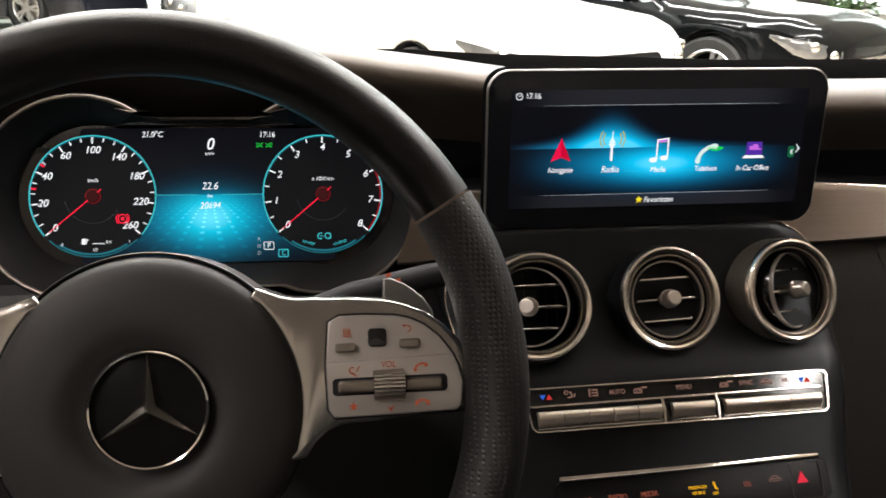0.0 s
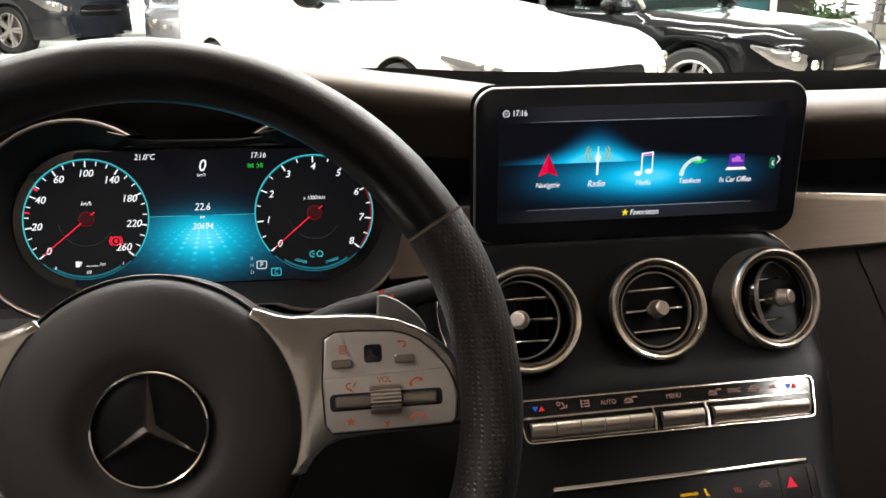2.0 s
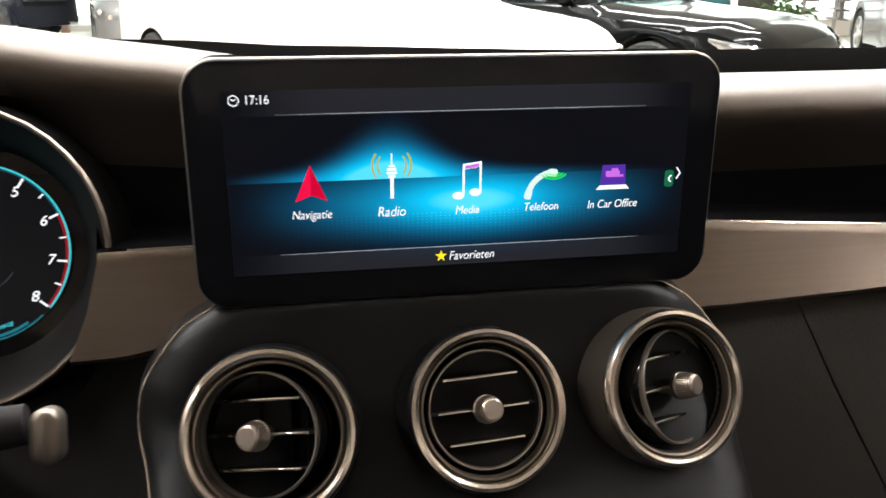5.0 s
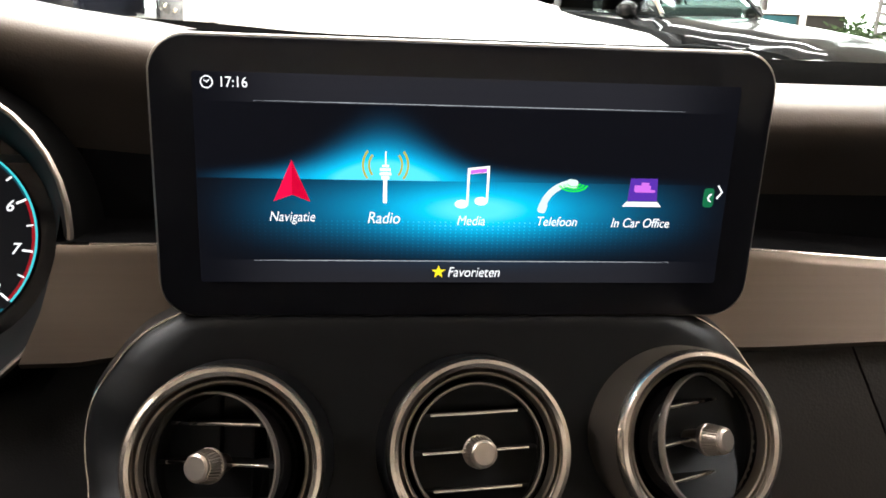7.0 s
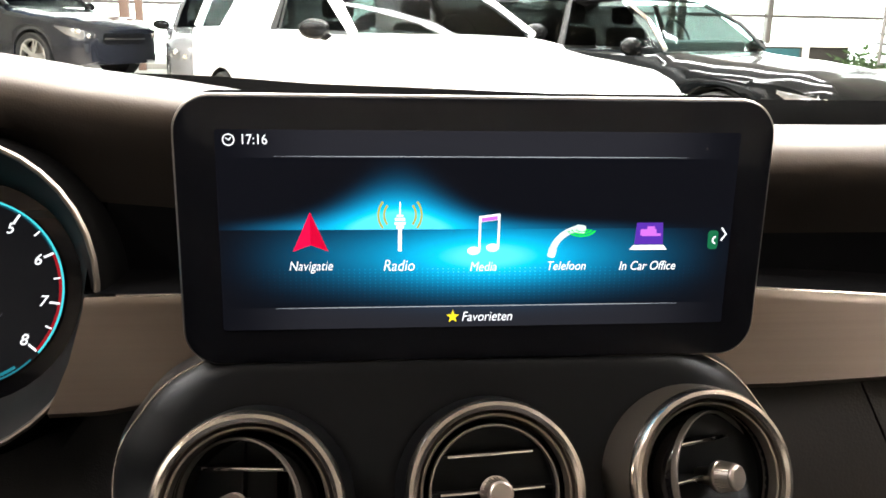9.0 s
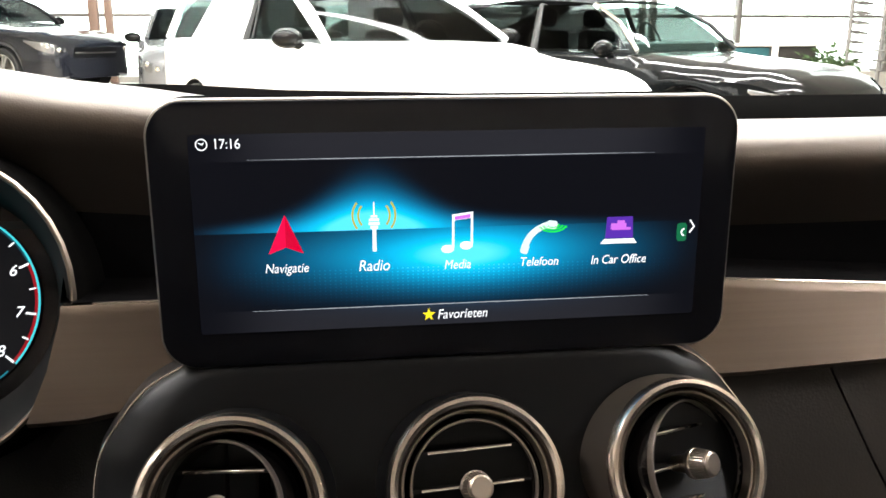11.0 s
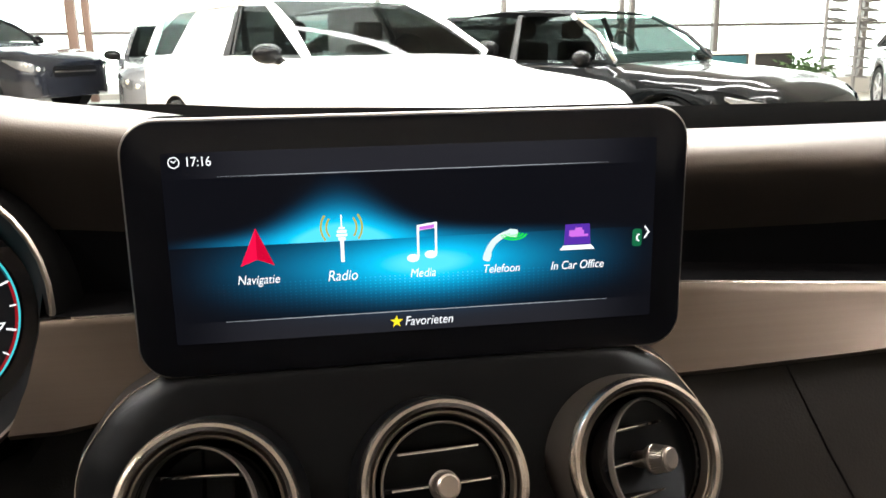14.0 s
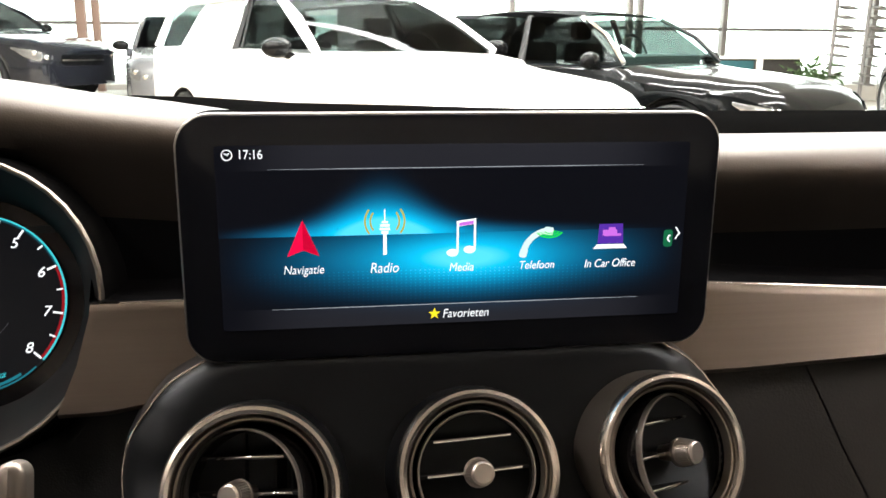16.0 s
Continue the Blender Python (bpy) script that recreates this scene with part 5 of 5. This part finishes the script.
    # inside
    for s in (-0.36, 0.36):
        part("seat", box(B(), -1.75, -1.62, s - 0.24, s + 0.24, 0.55, 1.08, pose(0, 0, 0), bevel=0.05), SEAT, c)
        part("headrest", box(B(), -1.78, -1.68, s - 0.13, s + 0.13, 1.10, 1.26, bevel=0.04), SEAT, c)
    part("dash_inside", box(B(), -0.95, -0.6, -0.62, 0.62, 0.7, 0.985, bevel=0.04), PLASTIC, c)
    part("steering_wheel_inside", lathe(B(), [(0.165, 0), (0.18, 0.012), (0.195, 0), (0.18, -0.012), (0.165, 0)], 28, pose(-1.12, 0.36, 0.98, 0, 70, 0)), PLASTIC, c)
    # wheels
    for xw in (0.0, -base):
        for s in (-1, 1):
            w = new("wheel")
            w.parent = c
            w.matrix_basis = pose(xw, s * (hw - 0.115), zc, -90 * s)
            part("tyre", lathe(B(), [(0.235, 0.09), (0.30, 0.105), (0.320, 0.085), (0.325, 0.0), (0.320, -0.085), (0.235, -0.09)], 40), TYRE, w)
            bm = lathe(B(), [(0.235, 0.088), (0.225, 0.095), (0.215, 0.085), (0.205, 0.02)], 40)
            lathe(bm, [(0.055, 0.07), (0.05, 0.085), (0.0001, 0.088)], 20)
            for k in range(spokes * 2):
                a = 360 * (k // 2) / spokes + (9 if k % 2 else -9)
                box(bm, 0.04, 0.222, -0.017, 0.017, 0.055, 0.085, pose(0, 0, 0, 0, 0, a))
            part("rim", bm, rim, w)
            part("brake_disc", lathe(B(), [(0.0001, 0.0), (0.16, 0.0), (0.16, 0.02), (0.0001, 0.02)], 28), SPOKE, w)
            part("well", lathe(B(), [(0.352, 0.10), (0.352, -0.12), (0.0001, -0.12)], 32), WELL, w)
    return c


FABRIC = surface("black_roof_fabric", (0.012, 0.012, 0.013), 0.85, vary=0.2, scale=40, bump=0.3, bump_scale=300)


car(pose(1.246, 5.698, G, 0, 0, -60.5), paint("white_paint", (0.80, 0.80, 0.80)), "white estate car parked at an angle before the dashboard", height=1.45, belt=1.005, hood=0.90, length=4.82, base=2.85, width=1.82, rim=RIM_DARK, quarter=True, cowl=-0.75, rake=-1.55, bx=-2.0, roof_end=-3.45, tail_base=-3.80)
car(pose(3.421, 6.518, G, 0, 0, -53.8), paint("black_paint", (0.004, 0.0045, 0.005), 0.10, 0.0), "glossy black convertible with a black fabric roof", height=1.36, belt=0.92, hood=0.87, length=4.4, base=2.7, width=1.76, top="soft", pillar=CHROME, rake=-1.02)
car(pose(-3.85, 13.55, G + 0.22, 0, 0, -28), paint("dark_blue_paint", (0.010, 0.011, 0.016), 0.15), "dark blue car on a low platform beside the posts", height=1.48, belt=1.0, length=4.3)
car(pose(-1.47, 12.5, G, 0, 0, -80), paint("silver_paint", (0.13, 0.13, 0.135), 0.25), "grey silver car behind the white one", height=1.46, belt=0.98)
car(pose(8.35, 8.9, G, 0, 0, -112), paint("grey_paint", (0.10, 0.10, 0.105), 0.25), "dark grey car at the end of the row", height=1.42, belt=0.93, hood=0.88)
car(pose(2.5, 11.5, G, 0, 0, -58), paint("black_paint_far", (0.015, 0.015, 0.016), 0.15), "black saloon far back by the windows", height=1.36, belt=0.93)

# ---- by the windows ----
planter = thing("planter", pose(7.25, 11.6, G), "white planter with a leafy green plant", "planter")
part("pot", lathe(B(), [(0.0001, 0.0), (0.22, 0.0), (0.28, 0.55), (0.30, 0.58), (0.28, 0.60), (0.25, 0.54), (0.0001, 0.52)], 28), WALL, planter)
bm = B()
rng = random.Random(4)
for i in range(180):
    p = Vector((rng.gauss(0, 0.16), rng.gauss(0, 0.14), 0.58 + abs(rng.gauss(0, 0.11))))
    m = Matrix.Translation(p) @ Euler((rng.uniform(-1, 1), rng.uniform(-1, 1), rng.uniform(0, 6))).to_matrix().to_4x4()
    f = [bm.verts.new(m @ Vector(q)) for q in ((0, 0, 0), (0.05, 0.03, 0.01), (0.13, 0, 0), (0.05, -0.03, 0.01))]
    bm.faces.new(f)
part("foliage", bm, surface("leaf_green", (0.05, 0.09, 0.03), 0.8, vary=0.4, scale=8), planter, "green leaves", smooth=False)


def rack(x, y):
    """A pole with many small tilted shelves."""
    r = thing("display_rack", pose(x, y, G), "tall display rack with many small grey shelves", "display rack", "racks by the window")
    part("pole", tube(B(), [(0, 0, 0), (0, 0, 2.6)], 0.03, 8), MULLION, r)
    for k in range(15):
        part("shelf", box(B(), -0.13, 0.13, -0.1, 0.1, 0.5 + 0.14 * k, 0.525 + 0.14 * k, pose(0, 0, 0, 0, 8, 20)), MULLION, r, smooth=False)
    return r


rack(7.77, 12.0)
rack(8.29, 12.0)


counter = thing("counter", pose(6.75, 12.6, G), "low dark counter with a teal front beside the planter", "counter")
part("body", box(B(), -0.62, 0.75, -0.25, 0.25, 0.0, 0.86, bevel=0.01), PLASTIC_GREY, counter)
part("front_panel", box(B(), -0.58, -0.02, -0.265, -0.25, 0.30, 0.84, bevel=0.004), surface("teal_panel", (0.03, 0.09, 0.10), 0.2, vary=0.2, scale=3), counter, "glossy teal front panel")
part("top", box(B(), -0.66, 0.80, -0.29, 0.29, 0.86, 0.90, bevel=0.008), WALL, counter, "pale counter top")
part("post", box(B(), 0.02, 0.12, -0.285, -0.251, 0.0, 0.86, bevel=0.006), WALL, counter)
